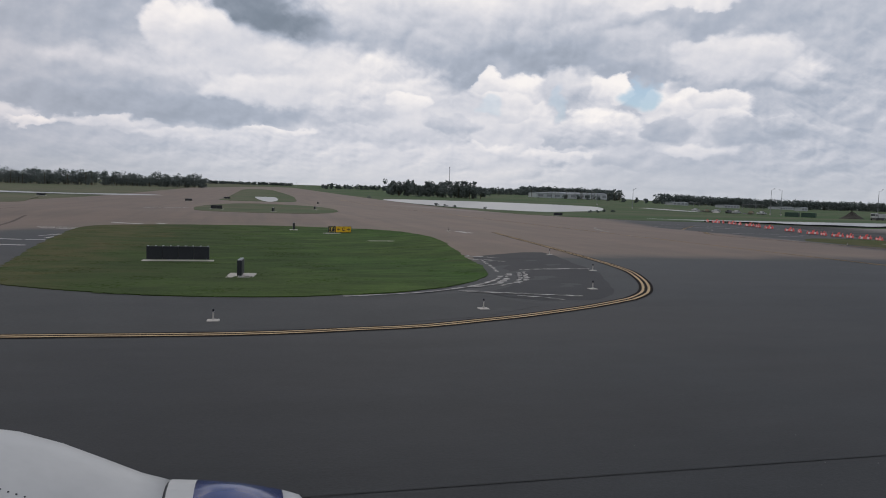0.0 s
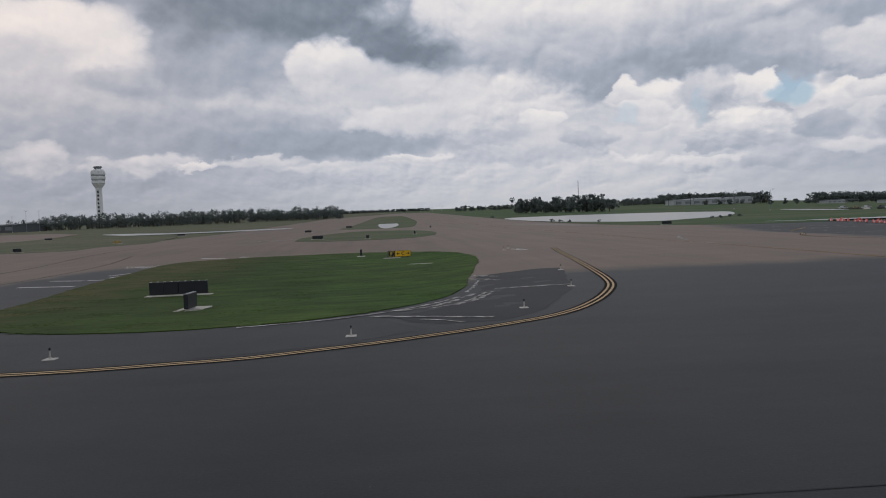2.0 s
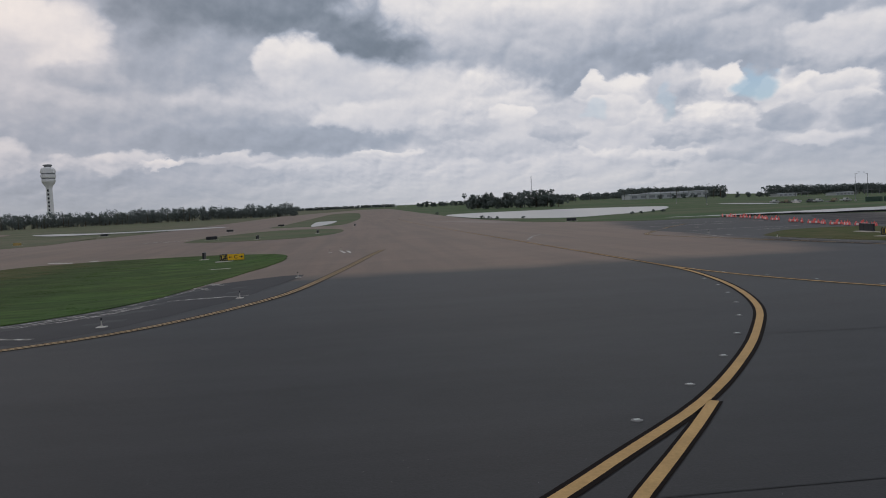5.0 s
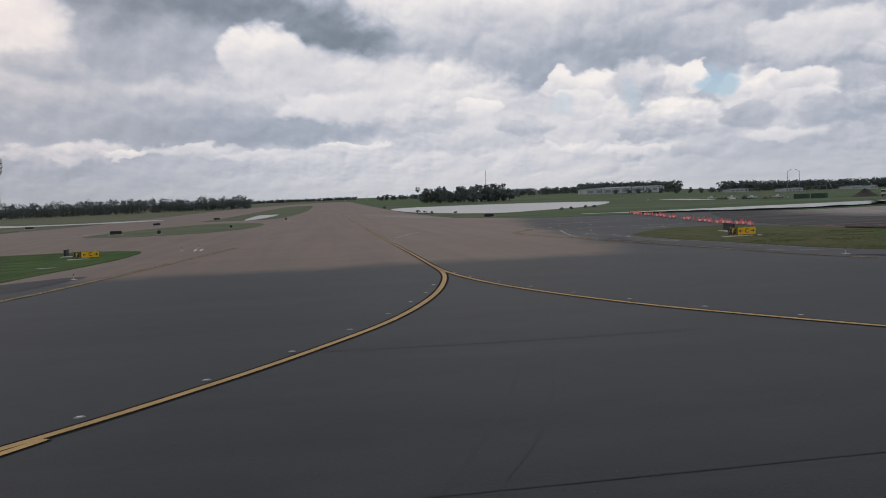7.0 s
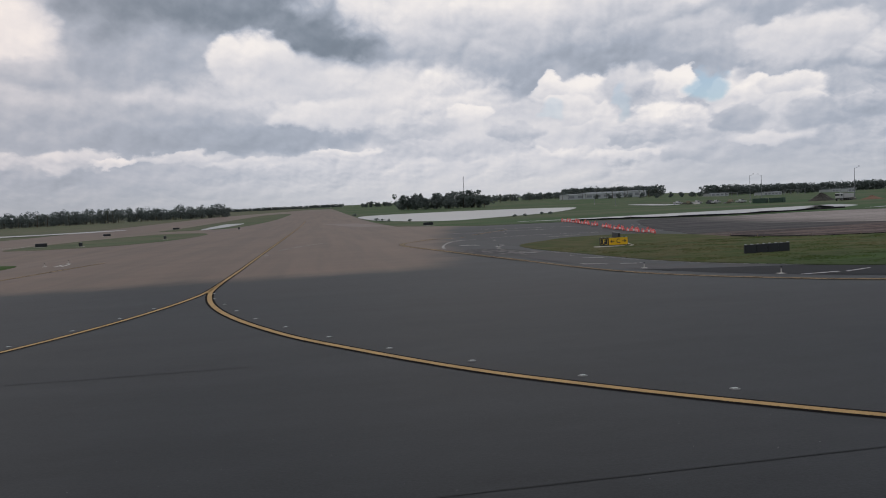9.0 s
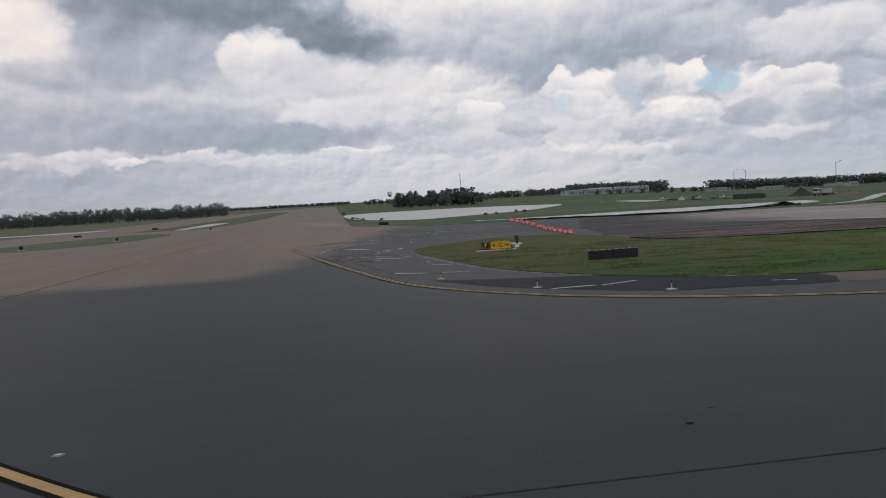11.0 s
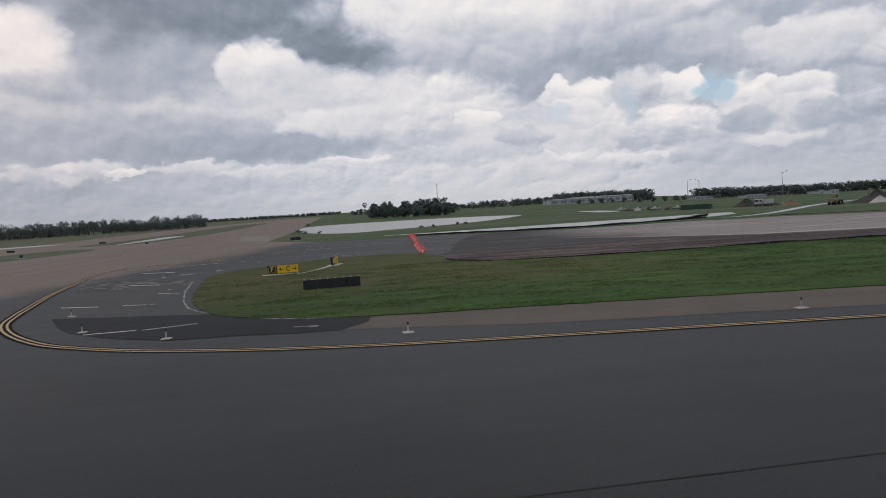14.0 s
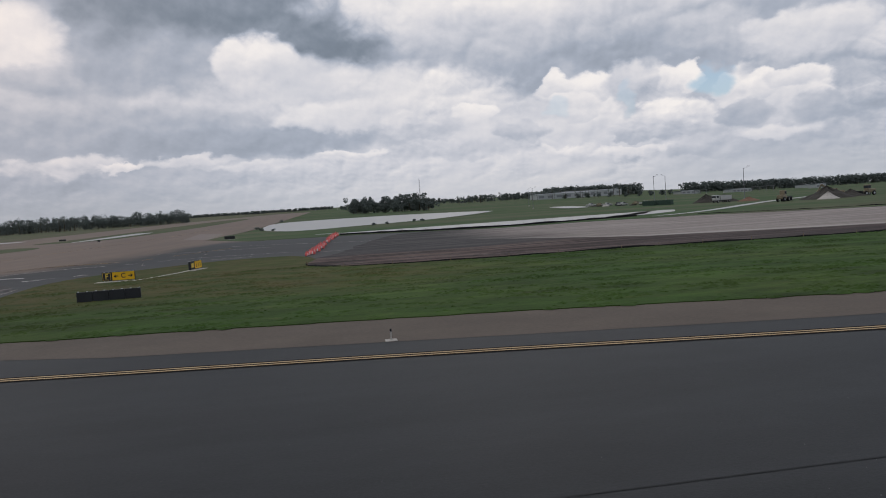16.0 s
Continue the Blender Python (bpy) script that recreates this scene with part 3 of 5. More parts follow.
# ---- ground and pavements ----
def land():
    xs = [-4600, -3000, -2000, -1400, -1000, -700, -500, -400, -320, -260] + list(range(-220, 260, 10)) + [260, 320, 400, 500, 650, 850, 1100, 1400, 2000, 3000, 4600]
    ys = [-3000, -1200, -400, -120] + list(range(-60, 400, 10)) + [420, 460, 500, 560, 640, 740, 860, 1000, 1200, 1500, 1900, 2400, 3000, 3800, 4600]
    verts = [(x, y, level(x, y) - 0.16) for y in ys for x in xs]
    w = len(xs)
    faces = [(j * w + i, j * w + i + 1, (j + 1) * w + i + 1, (j + 1) * w + i) for j in range(len(ys) - 1) for i in range(w - 1)]
    mesh = bpy.data.meshes.new("ground")
    mesh.from_pydata(verts, [], faces)
    return tagged(link("ground", mesh, M_LAND), "flat green airfield grassland reaching to the horizon", "ground", "", "structure")


land()
sheet("road_taxiway_crossing", [(-300, -130), (330, -130), (330, 215), (28, 215), (-118, 215), (-118, 172), (-300, 172)], M_PAVE, 0.0, 0.14,
      "dark asphalt taxiway that turns brown further out")
sheet("road_taxiway_far", [(-118, 215), (28, 215), (28, 1500), (-30, 1500), (-118, 900)], M_PAVE, 0.0, 0.14, "brown asphalt taxiways running away side by side")
sheet("pavement_shoulder_west", curve_points([(-130, 27.5), (-75, 26.5), (-56, 25.6), (-47.3, 26.1), (-42.1, 27.9), (-38.5, 30.6), (-40.5, 34.61), (-44, 34.5), (-51, 35), (-60, 39), (-66, 46), (-130, 48)], True, 3.0), M_SHOULDER, 0.006, 0, "weathered grey asphalt shoulder beside the grass")
sheet("pavement_shoulder_east", [(46, 32.0), (54, 29.0), (66, 26.6), (79, 24.0), (130, 17), (260, 17), (260, 24), (130, 23), (84.6, 29.2), (74, 32), (60, 34), (48, 36.2)], M_TAN, 0.006, 0, "sandy brown shoulder along the grass")
sheet("pavement_corner_east", curve_points([(28.53, 48.78), (26.84, 54.98), (25.02, 63.64), (21.97, 77.98), (30.54, 83.33), (32.23, 73.55), (34.5, 59.09), (37.6, 46.6), (32.81, 47.32)], True, 2.0), M_CORNER, 0.005, 0, "dusty worn asphalt inside the corner", rough=0.1)
sheet("pavement_bleached_east", curve_points([(21.85, 77.26), (30.28, 82.1), (31.95, 73.35), (28.07, 70.7), (24.41, 68.92)], True, 1.5), M_BLEACHED, 0.0085, 0, "bleached pale asphalt beside the grass tip", rough=0.35)
sheet("pavement_patch_east", curve_points([(28.84, 47.69), (30.13, 44.58), (31.05, 42.33), (32.6, 39.17), (35, 36.02), (38.8, 33.0), (42, 32.6), (46.0, 31.8), (47.5, 36), (43.7, 37.4), (40.0, 41.3), (38.5, 43.7), (32.81, 47.04)], True, 2.0), M_PATCH, 0.012, 0, "dark new asphalt patch round the corner")

sheet("pavement_patch_west", curve_points([(-33.15, 59.41), (-30.49, 60.25), (-26.28, 61.27), (-27.68, 51.54), (-29.25, 44.03), (-32.49, 35.82), (-35.25, 32.09), (-37.97, 31.97), (-39.79, 34.72), (-36.81, 38.94), (-34.49, 46.05)], True, 1.5), M_CORNER_WEST, 0.0075, 0, "dark worn asphalt inside the corner", rough=0.12)

WEST_ISLAND = [(-63.5, 41.5), (-67.0, 57.8), (-70.5, 82.1), (-73.4, 112), (-68, 121), (-55, 124.0), (-41, 122.32), (-33.12, 105.55), (-30.62, 90.31), (-31.12, 77.51), (-33.89, 58.62), (-35.56, 48.17),
               (-38.31, 41.09), (-42.3, 36.4), (-46.5, 34.4), (-51.1, 33.7), (-56.1, 34.8), (-60.6, 37.7)]
EAST_ISLAND = [(32.06, 85.17), (33.3, 71.95), (35.1, 58.54), (38.2, 45.6), (41.5, 39.3), (47.3, 35.8), (55, 34.3), (64.8, 32.6), (74.4, 30.6), (84.6, 28.2), (110, 24), (150, 22.5), (210, 22), (260, 22),
               (260, 52), (180, 60), (118, 68.6), (91.8, 73.2), (80, 73.8), (66, 77), (59.5, 86), (60, 100), (56, 112), (46, 112), (38, 104), (33.5, 97.04)]
MID_ISLAND = [(-64.0, 185), (-65.0, 219), (-59.7, 262), (-50, 285), (-36, 270), (-28.4, 242), (-28.4, 200), (-35.3, 172), (-48.0, 166.0), (-60, 172)]
FAR_ISLAND = [(-64, 342), (-48, 332), (-33, 337), (-27, 420), (-24, 560), (-28, 880), (-42, 930), (-58, 880), (-62, 600), (-63, 420)]
WEST_FIELD = [(-115.5, 173), (-116.5, 200), (-112, 224), (-121, 270), (-136, 330), (-172, 350), (-215, 385), (-300, 400), (-300, 172), (-150, 172)]
POND_FIELD = [(28, 214), (44, 173), (66, 166), (84, 157.5), (97, 151.5), (113, 152), (128, 150), (149, 143), (171, 135), (230, 121), (330, 104), (330, 216), (200, 330), (120, 330), (60, 330), (28, 300)]
sheet("ground_island_west", curve_points(WEST_ISLAND, True, 1.0), M_GRASS_WEST, 0.045, 0.25, "mown green grass island between taxiways", rough=0.10)
sheet("ground_island_east", curve_points(EAST_ISLAND, True, 1.0), M_GRASS_EAST, 0.045, 0.25, "long green grass island beside the taxiway", rough=0.10)
sheet("ground_island_middle", curve_points(MID_ISLAND, True, 2.0), M_LAND, 0.045, 0.25, "green grass island between two taxiways", rough=0.15)
sheet("ground_island_far", curve_points(FAR_ISLAND, True, 4.0), M_LAND, 0.045, 0.25, "long far grass island between two taxiways", rough=0.15)
sheet("ground_field_west", curve_points(WEST_FIELD, True, 3.0), M_LAND, 0.045, 0.25, "green grass field beside the far taxiway", rough=0.15)
sheet("road_taxiway_west", [(-330, 302), (-217, 332), (-211.5, 354), (-219, 404), (-245, 498), (-293, 570), (-345, 585), (-520, 560)], M_PAVE, 0.06, 0.2, "brown asphalt taxiway behind the grass field")
sheet("ground_field_pond", POND_FIELD, M_LAND, 0.045, 0.25, "green grass field round the ponds", rough=0.1)
sheet("ground_mud", curve_points([(60, 100), (59.8, 86.5), (66.2, 77.6), (80, 74.4), (91.8, 73.9), (118, 69.4), (180, 61), (330, 44), (330, 103), (230, 120), (171, 134), (149, 142), (128, 149), (113, 151), (97, 150.5), (84, 156), (74, 150), (66, 125), (64, 112)], True, 3.0),
      M_MUD, 0.03, 0.1, "muddy rutted reddish earth of a torn-up taxiway", rough=0.7)
sheet("pavement_slab", [(7, 330), (21.5, 300), (28.5, 216), (17, 240)], M_SLAB, 0.02, 0.1, "pale bare concrete slab at the taxiway edge")
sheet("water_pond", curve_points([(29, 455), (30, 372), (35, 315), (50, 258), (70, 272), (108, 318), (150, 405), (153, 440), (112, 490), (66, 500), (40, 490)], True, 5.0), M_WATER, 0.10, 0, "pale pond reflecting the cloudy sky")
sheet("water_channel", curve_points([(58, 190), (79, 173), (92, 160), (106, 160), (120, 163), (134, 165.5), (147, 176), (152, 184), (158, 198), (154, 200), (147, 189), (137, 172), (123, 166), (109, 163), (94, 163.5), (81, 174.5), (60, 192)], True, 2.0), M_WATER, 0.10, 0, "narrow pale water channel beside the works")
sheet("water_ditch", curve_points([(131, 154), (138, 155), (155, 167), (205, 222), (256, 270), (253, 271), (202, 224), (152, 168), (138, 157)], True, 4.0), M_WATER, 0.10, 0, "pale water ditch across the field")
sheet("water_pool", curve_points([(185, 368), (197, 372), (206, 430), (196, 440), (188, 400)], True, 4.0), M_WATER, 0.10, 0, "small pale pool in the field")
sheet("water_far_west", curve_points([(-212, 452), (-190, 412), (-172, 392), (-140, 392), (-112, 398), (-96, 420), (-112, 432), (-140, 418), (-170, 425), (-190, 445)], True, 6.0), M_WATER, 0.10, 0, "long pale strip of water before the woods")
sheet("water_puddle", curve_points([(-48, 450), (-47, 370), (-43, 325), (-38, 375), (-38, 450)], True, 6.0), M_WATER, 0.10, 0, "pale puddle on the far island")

# ---- painted lines ----
def double_line(name, points, label, gap=0.30, edge=0.76):
    top = tagged(new(name), label, "marking", "", "structure")
    ribbon("black_border", points, edge, M_BLACKP, 0.011, parent=top)
    for s in (-0.5, 0.5):
        ribbon("yellow_stripe", points, 0.14, M_YELLOW_PALE, 0.016, parent=top, offset=s * gap, wear=0.06)
    return top


def single_line(name, points, label, width=0.18, edge=0.56):
    top = tagged(new(name), label, "marking", "", "structure")
    ribbon("black_border", points, edge, M_BLACKP, 0.012, parent=top)
    ribbon("yellow_stripe", points, width, M_YELLOW, 0.018, parent=top, wear=0.04)
    return top


double_line("trim_edge_west", [(-160, 27), (-90, 26.2), (-60, 25.4), (-51.6, 25.1), (-47.3, 25.6), (-44.9, 26.0), (-42.7, 26.9), (-40.6, 27.8), (-38.4, 29.0), (-36.5, 30.1), (-34.9, 31.2), (-33.4, 32.3), (-31.4, 34.5), (-29.5, 37.7), (-27.9, 41.2), (-26.5, 45.0), (-25.6, 48.7), (-24.7, 54.0), (-23.5, 62.3), (-22.0, 73.5), (-20.5, 85.6), (-19.0, 96)],
            "double yellow taxiway edge line with black borders")
double_line("trim_edge_east", [(260, 15), (130, 15.5), (100, 18.2), (79.3, 21.5), (65.9, 24.0), (54.3, 25.9), (48.7, 26.9), (45.5, 27.7)],
            "double yellow taxiway edge line with black borders")
double_line("trim_edge_corner", [(45.5, 27.7), (42.5, 28.7), (38.0, 30.8), (34.4, 33.5), (32.2, 36.0), (29.3, 40.7), (27.1, 45.5), (25.7, 50.6), (24.6, 55.7), (22.3, 67.0), (20.0, 80.5), (18.7, 88), (17.7, 96), (18.4, 102), (22, 108.5), (27, 119), (34, 134), (44, 146)],
            "pale double edge line curling into a closed taxiway")
single_line("trim_centre", [(0, 48.48), (0, 57.23), (0, 70.33)], "yellow taxiway centreline with black borders", 0.24, 0.50)
single_line("trim_centre_far", [(0, 70.33), (-0.09, 80.25), (-0.38, 131.04), (-1.0, 250), (-2, 420)], "worn yellow taxiway centreline", 0.22, 0.46)
WEST_TURN = [(-60, -2.5), (-45, -2.0), (-34, 0.8), (-26, 5.4), (-20, 10.3), (-16.3, 13.9), (-13.6, 16.7), (-10.9, 20.2), (-8.2, 24.2), (-5.0, 29.8), (-2.59, 36.11), (-0.99, 42.54), (-0.14, 48.46), (-0, 55.43)]
EAST_TURN = [(-0, 55.43), (0.24, 48.46), (1.29, 41.67), (3.1, 35.55), (5.6, 29.7), (7.8, 25.9), (11.0, 21.1), (13.4, 18.2), (16.3, 15.2), (20, 11.9), (26, 7.4), (36, 1.6), (50, -2.0), (64, -3.0)]
single_line("trim_turn_west", WEST_TURN, "curved yellow taxiway turn line with black borders", 0.26, 0.50)
single_line("trim_turn_east", EAST_TURN, "curved yellow taxiway turn line with black borders", 0.26, 0.50)
single_line("trim_centre_main", [(-300, -2.6), (-100, -2.6), (0, -3.1), (100, -3.2), (330, -3.2)], "straight yellow taxiway centreline with black borders")
single_line("trim_branch", [(-13.4, 16.6), (-14.6, 14.9), (-15.7, 13.4), (-17.6, 10.8), (-20, 7.0), (-22, 3.0)], "yellow branch beside the turn line", 0.24, 0.40)
for y in (92.0, 172.0):
    ribbon("trim_tick", [(-0.3, y + 1.0), (1.2, y - 1.6)], 0.35, M_WHITEP, 0.02, "short pale stroke beside the centreline")
ribbon("trim_seam", [(-140, 11.7), (-60, 11.6), (0, 11.55), (60, 11.7), (140, 11.6)], 0.05, M_TAR, 0.009, "dark sealed joint along the taxiway", wear=0.3)
for k, (pts, w) in enumerate([([(-6.6, 9.8), (-5.6, 11.9), (-4.1, 15.1), (-2.8, 18.5), (-1.9, 21.8)], 0.09), ([(-5.6, 9.8), (-4.8, 11.6), (-3.5, 14.0), (-2.3, 16.9), (-1.2, 20.6)], 0.09)]):
    ribbon("trim_tyre_mark", pts, w, M_RUBBER, 0.004 + 0.002 * k, "faint dark tyre mark on asphalt", wear=0.6, step=0.35)
for a, b, w in [((-33.36, 47.59), (-28.44, 47.08), 0.5), ((-41, 35.7), (-35.4, 33.31), 0.45), ((-38.6, 33.72), (-36.8, 32.2), 0.3), ((-75.0, 105.6), (-70.2, 104.8), 0.7),
                ((43.9, 33.9), (45.0, 33.6), 0.35),
                ((30.75, 65.62), (33.4, 64.62), 0.45), ((29.38, 69.93), (31.49, 69.08), 0.4), ((28.29, 87.86), (31.6, 99.37), 0.7), ((44, 118), (50, 119), 0.7), ((58, 118), (66, 119.5), 0.6), ((30.09, 142.46), (52, 141), 0.5),
                ((40, 152), (70, 139), 0.4), ((-71, 190), (-66, 203), 1.4), ((-75.5, 188), (-73, 198), 1.0), ((47.0, 57.6), (49.6, 58.0), 0.25), ((-53.6, 56.2), (-52.0, 56.0), 0.25)]:
    ribbon("trim_worn_marking", [a, ((a[0] + b[0]) / 2 + random.uniform(-0.1, 0.1), (a[1] + b[1]) / 2 + random.uniform(-0.15, 0.15)), b], w * 0.95, M_WHITEP, 0.02, "worn whitish paint stroke on asphalt", wear=0.45, step=0.5)
for a, b, w in [((-73.09, 88.87), (-71.2, 94.57), 0.4), ((-78.86, 110.49), (-71.16, 109.77), 0.4), ((-71.07, 117.85), (-66.78, 115.43), 0.4),
                ((-76.3, 74.4), (-70.3, 72.7), 0.62), ((-77.0, 83.0), (-72.8, 81.2), 0.62), ((-72.5, 81.3), (-70.4, 81.0), 0.6), ((-71.4, 84.3), (-71.0, 95.5), 0.32), ((-77.7, 107.5), (-70.0, 107.3), 0.8),
                ((-71.2, 118.6), (-68.5, 117.5), 0.8), ((-72.1, 126.3), (-67.2, 123.2), 0.9), ((-65.5, 125.8), (-64.1, 125.0), 0.9),
                ((27, 54.82), (29.29, 55.2), 0.40), ((30.68, 55.94), (32.24, 56.13), 0.32), ((32.52, 56.36), (32.91, 56.21), 0.3), ((33.8, 37.62), (36.2, 37.8), 0.26), ((36.5, 37.6), (38.9, 38.7), 0.18), ((26.86, 73.32), (29.23, 74.44), 0.4), ((23.94, 89.65), (26.96, 92.56), 0.6)]:
    ribbon("trim_white_bar", [a, b], w, M_PAINT, 0.02, "white painted bar near the taxiway edge", wear=0.08)
for pts in ([(-23.77, 92.82), (-23.95, 94.86), (-24.32, 97.19)], [(-23.06, 92.8), (-23.24, 95.04), (-23.59, 97.54)]):
    ribbon("trim_short_stroke", pts, 0.3, M_PAINT, 0.02, "short white stroke on brown asphalt")
for pts in ([(-81, 74), (-81, 82), (-82, 94), (-84, 113), (-88, 140)], [(-93, 95), (-94.3, 107), (-97, 129), (-98, 147), (-96.5, 173)]):
    ribbon("trim_scuff", pts, 0.55, M_SCUFF, 0.006, "dull dark scuff line on brown asphalt", wear=0.4)
WEST_KERB = [(-47.0, 34.0), (-43.2, 35.3), (-40.3, 37.57), (-38.01, 40.4), (-36.26, 43.78)]
ribbon("trim_kerb_west", WEST_KERB, 0.26, M_WHITEP, 0.03, "pale worn concrete edging round the grass", wear=0.4, offset=-0.3, step=0.5)
for a, m, b, w in [((-39.6, 37.36), (-37.22, 39.94), (-35.05, 45), 0.30), ((-38, 37.82), (-36.04, 40.47), (-34.21, 45.43), 0.22), ((-36.62, 39.17), (-35.08, 41.67), (-33.67, 45.91), 0.26), ((-35.35, 46.44), (-34.32, 50.96), (-33.47, 55.75), 0.22),
                   ((-34.68, 61.36), (-33.28, 59.73), (-31.76, 57.14), 0.6), ((-34.17, 57.59), (-33.14, 56.06), (-32.28, 53.89), 0.4)]:
    ribbon("trim_streak", [a, m, b], w, M_WHITEP, 0.022, "pale chalky streak beside the grass edge", wear=0.85, step=0.4)
ribbon("trim_curl", [(1.53, 102.37), (3.24, 108.76), (4.6, 113.32), (7.57, 119.68), (8.24, 118.51)], 0.35, M_WHITEP, 0.022, "short curled pale mark on brown asphalt", wear=0.3)
ribbon("trim_stub_line", [(20.9, 82), (21.6, 88), (24.5, 100), (28.5, 113), (33.5, 123), (41, 126), (56, 124)], 0.34, M_WHITEP, 0.022, "pale worn line into the closed taxiway", wear=0.4)
ribbon("trim_kerb_east", [(32.05, 77.33), (33.8, 64.07), (36.6, 50.5), (39.3, 43.6), (42.6, 38.6), (46, 36.3)], 0.13, M_WHITEP, 0.03, "pale worn concrete edging round the grass", wear=0.7, offset=-0.35, step=0.5)

for x, y, a, b in [(29.5, 14.0, 0.11, 0.05), (30.4, 14.85, 0.08, 0.03), (30.6, 14.2, 0.04, 0.02)]:
    sheet("trim_oil_spot", [(x + a * math.cos(k * 0.7) * random.uniform(0.7, 1.2), y + b * math.sin(k * 0.7) * random.uniform(0.7, 1.3)) for k in range(9)], M_BLACKP, 0.012, 0, "small black oil spot on asphalt")

ribbon("trim_seam_second", [(-9, 24.2), (-4, 23.8), (0, 23.6), (5, 23.5)], 0.06, M_RUBBER, 0.007, "faint dark joint along the taxiway", wear=0.4)
grit_rng = random.Random(21)
verts, faces = [], []
for k in range(420):
    x, y, r = grit_rng.uniform(-45, 75), 7.5 + 12 * grit_rng.random() ** 1.6, grit_rng.uniform(0.006, 0.016)
    z, b = level(x, y), len(verts)
    verts += [(x - r, y - r * 0.6, z), (x + r, y - r * 0.5, z), (x, y + r, z), (x + r * 0.2, y, z + r * 1.1)]
    faces += [(b, b + 1, b + 3), (b + 1, b + 2, b + 3), (b + 2, b, b + 3)]
mesh = bpy.data.meshes.new("loose_grit")
mesh.from_pydata(verts, [], faces)
tagged(link("loose_grit", mesh, M_FIXTURE), "grey loose grit scattered on asphalt", "grit", "", "stuff")

# ---- inset and edge lights ----
def inset_light():
    t = thing("inset_light", "round flush steel taxiway light set in asphalt", "inset light", "centreline lights")
    part("rim", turned([(0.13, 0.0), (0.13, 0.012), (0.11, 0.018), (0.07, 0.02)], 18), M_FIXTURE, t)
    part("lens", block(-0.07, 0.07, -0.035, 0.035, 0.02, 0.034, 0.008), M_GLASS, t, "pale glass lens")
    return t


def edge_light():
    t = thing("edge_light", "short taxiway edge light on a pale square pad", "edge light", "taxiway edge lights")
    part("pad", block(-0.22, 0.22, -0.22, 0.22, -0.05, 0.03, 0.02), M_CONC, t, "pale concrete pad")
    part("post", turned([(0.05, 0.05), (0.045, 0.09), (0.028, 0.10), (0.028, 0.32)], 10), M_CONC, t)
    part("collar", turned([(0.034, 0.31), (0.045, 0.33), (0.042, 0.35)], 10), M_FIXTURE, t)
    part("lens", turned([(0.036, 0.35), (0.04, 0.38), (0.034, 0.42), (0.012, 0.435)], 12), M_LENS, t, "blue glass lens")
    return t


def spread(make, spots):
    first = None
    for spot in spots:
        m = on_ground(*spot)
        if first is None:
            first = make()
            first.matrix_world = m
        else:
            copy_thing(first, m)


spread(inset_light, [(-13.24, 18.21), (-10.87, 21.18), (-8.72, 24.47), (-6.76, 28.05), (-5.06, 31.52), (-3.75, 34.86), (-2.59, 38.18), (-1.73, 41.57), (0.98, 44.67), (2, 41.4), (2.97, 38.15),
                     (4.2, 34.72), (5.7, 31.42), (7.47, 28.06), (9.46, 24.78), (11.67, 21.7), (14.06, 18.68), (16.9, 16.1), (-15.6, 15.6), (0.53, 47.86)])
spread(edge_light, [(-52.29, 27.73), (-41.57, 29.78), (-33.46, 36.22), (-28.77, 45.87), (-26.47, 58.86), (-63.5, 27.6), (-75, 28), (29.56, 49), (33.36, 38.92), (38.49, 33.6), (48.63, 29.6), (64.18, 27.24), (27.5, 83.96), (-25.65, 95.15), (-24.41, 99.7), (34.5, 116.18), (40.8, 134)])


# ---- signs ----
def lettering(text, size):
    data = bpy.data.curves.new("lettering", "FONT")
    data.body, data.size, data.extrude, data.align_x, data.align_y = text, size, 0.006, "CENTER", "CENTER"
    data.offset = 0.012
    temp = new("lettering", data)
    mesh = bpy.data.meshes.new_from_object(temp.evaluated_get(bpy.context.evaluated_depsgraph_get()))
    bpy.data.objects.remove(temp)
    mesh.materials.clear()
    return mesh


def arrow(direction):
    bm = bmesh.new()
    box(bm, -0.24, 0.10, 0.0, 0.012, -0.045, 0.045)
    outline = [(0.30, 0), (0.06, 0.20), (0.0, 0.14), (0.11, 0.03), (0.11, -0.03), (0.0, -0.14), (0.06, -0.20)]
    for flip in (0,):
        front = [bm.verts.new((x, 0.014, z)) for x, z in outline]
        rear = [bm.verts.new((x, 0.0, z)) for x, z in outline]
        bm.faces.new(front)
        bm.faces.new(rear[::-1])
        for i in range(len(outline)):
            j = (i + 1) % len(outline)
            bm.faces.new((front[i], rear[i], rear[j], front[j]))
    if direction < 0:
        bmesh.ops.rotate(bm, matrix=Matrix.Rotation(math.pi, 3, "Y"), verts=bm.verts)
    bmesh.ops.recalc_face_normals(bm, faces=bm.faces)
    return bm


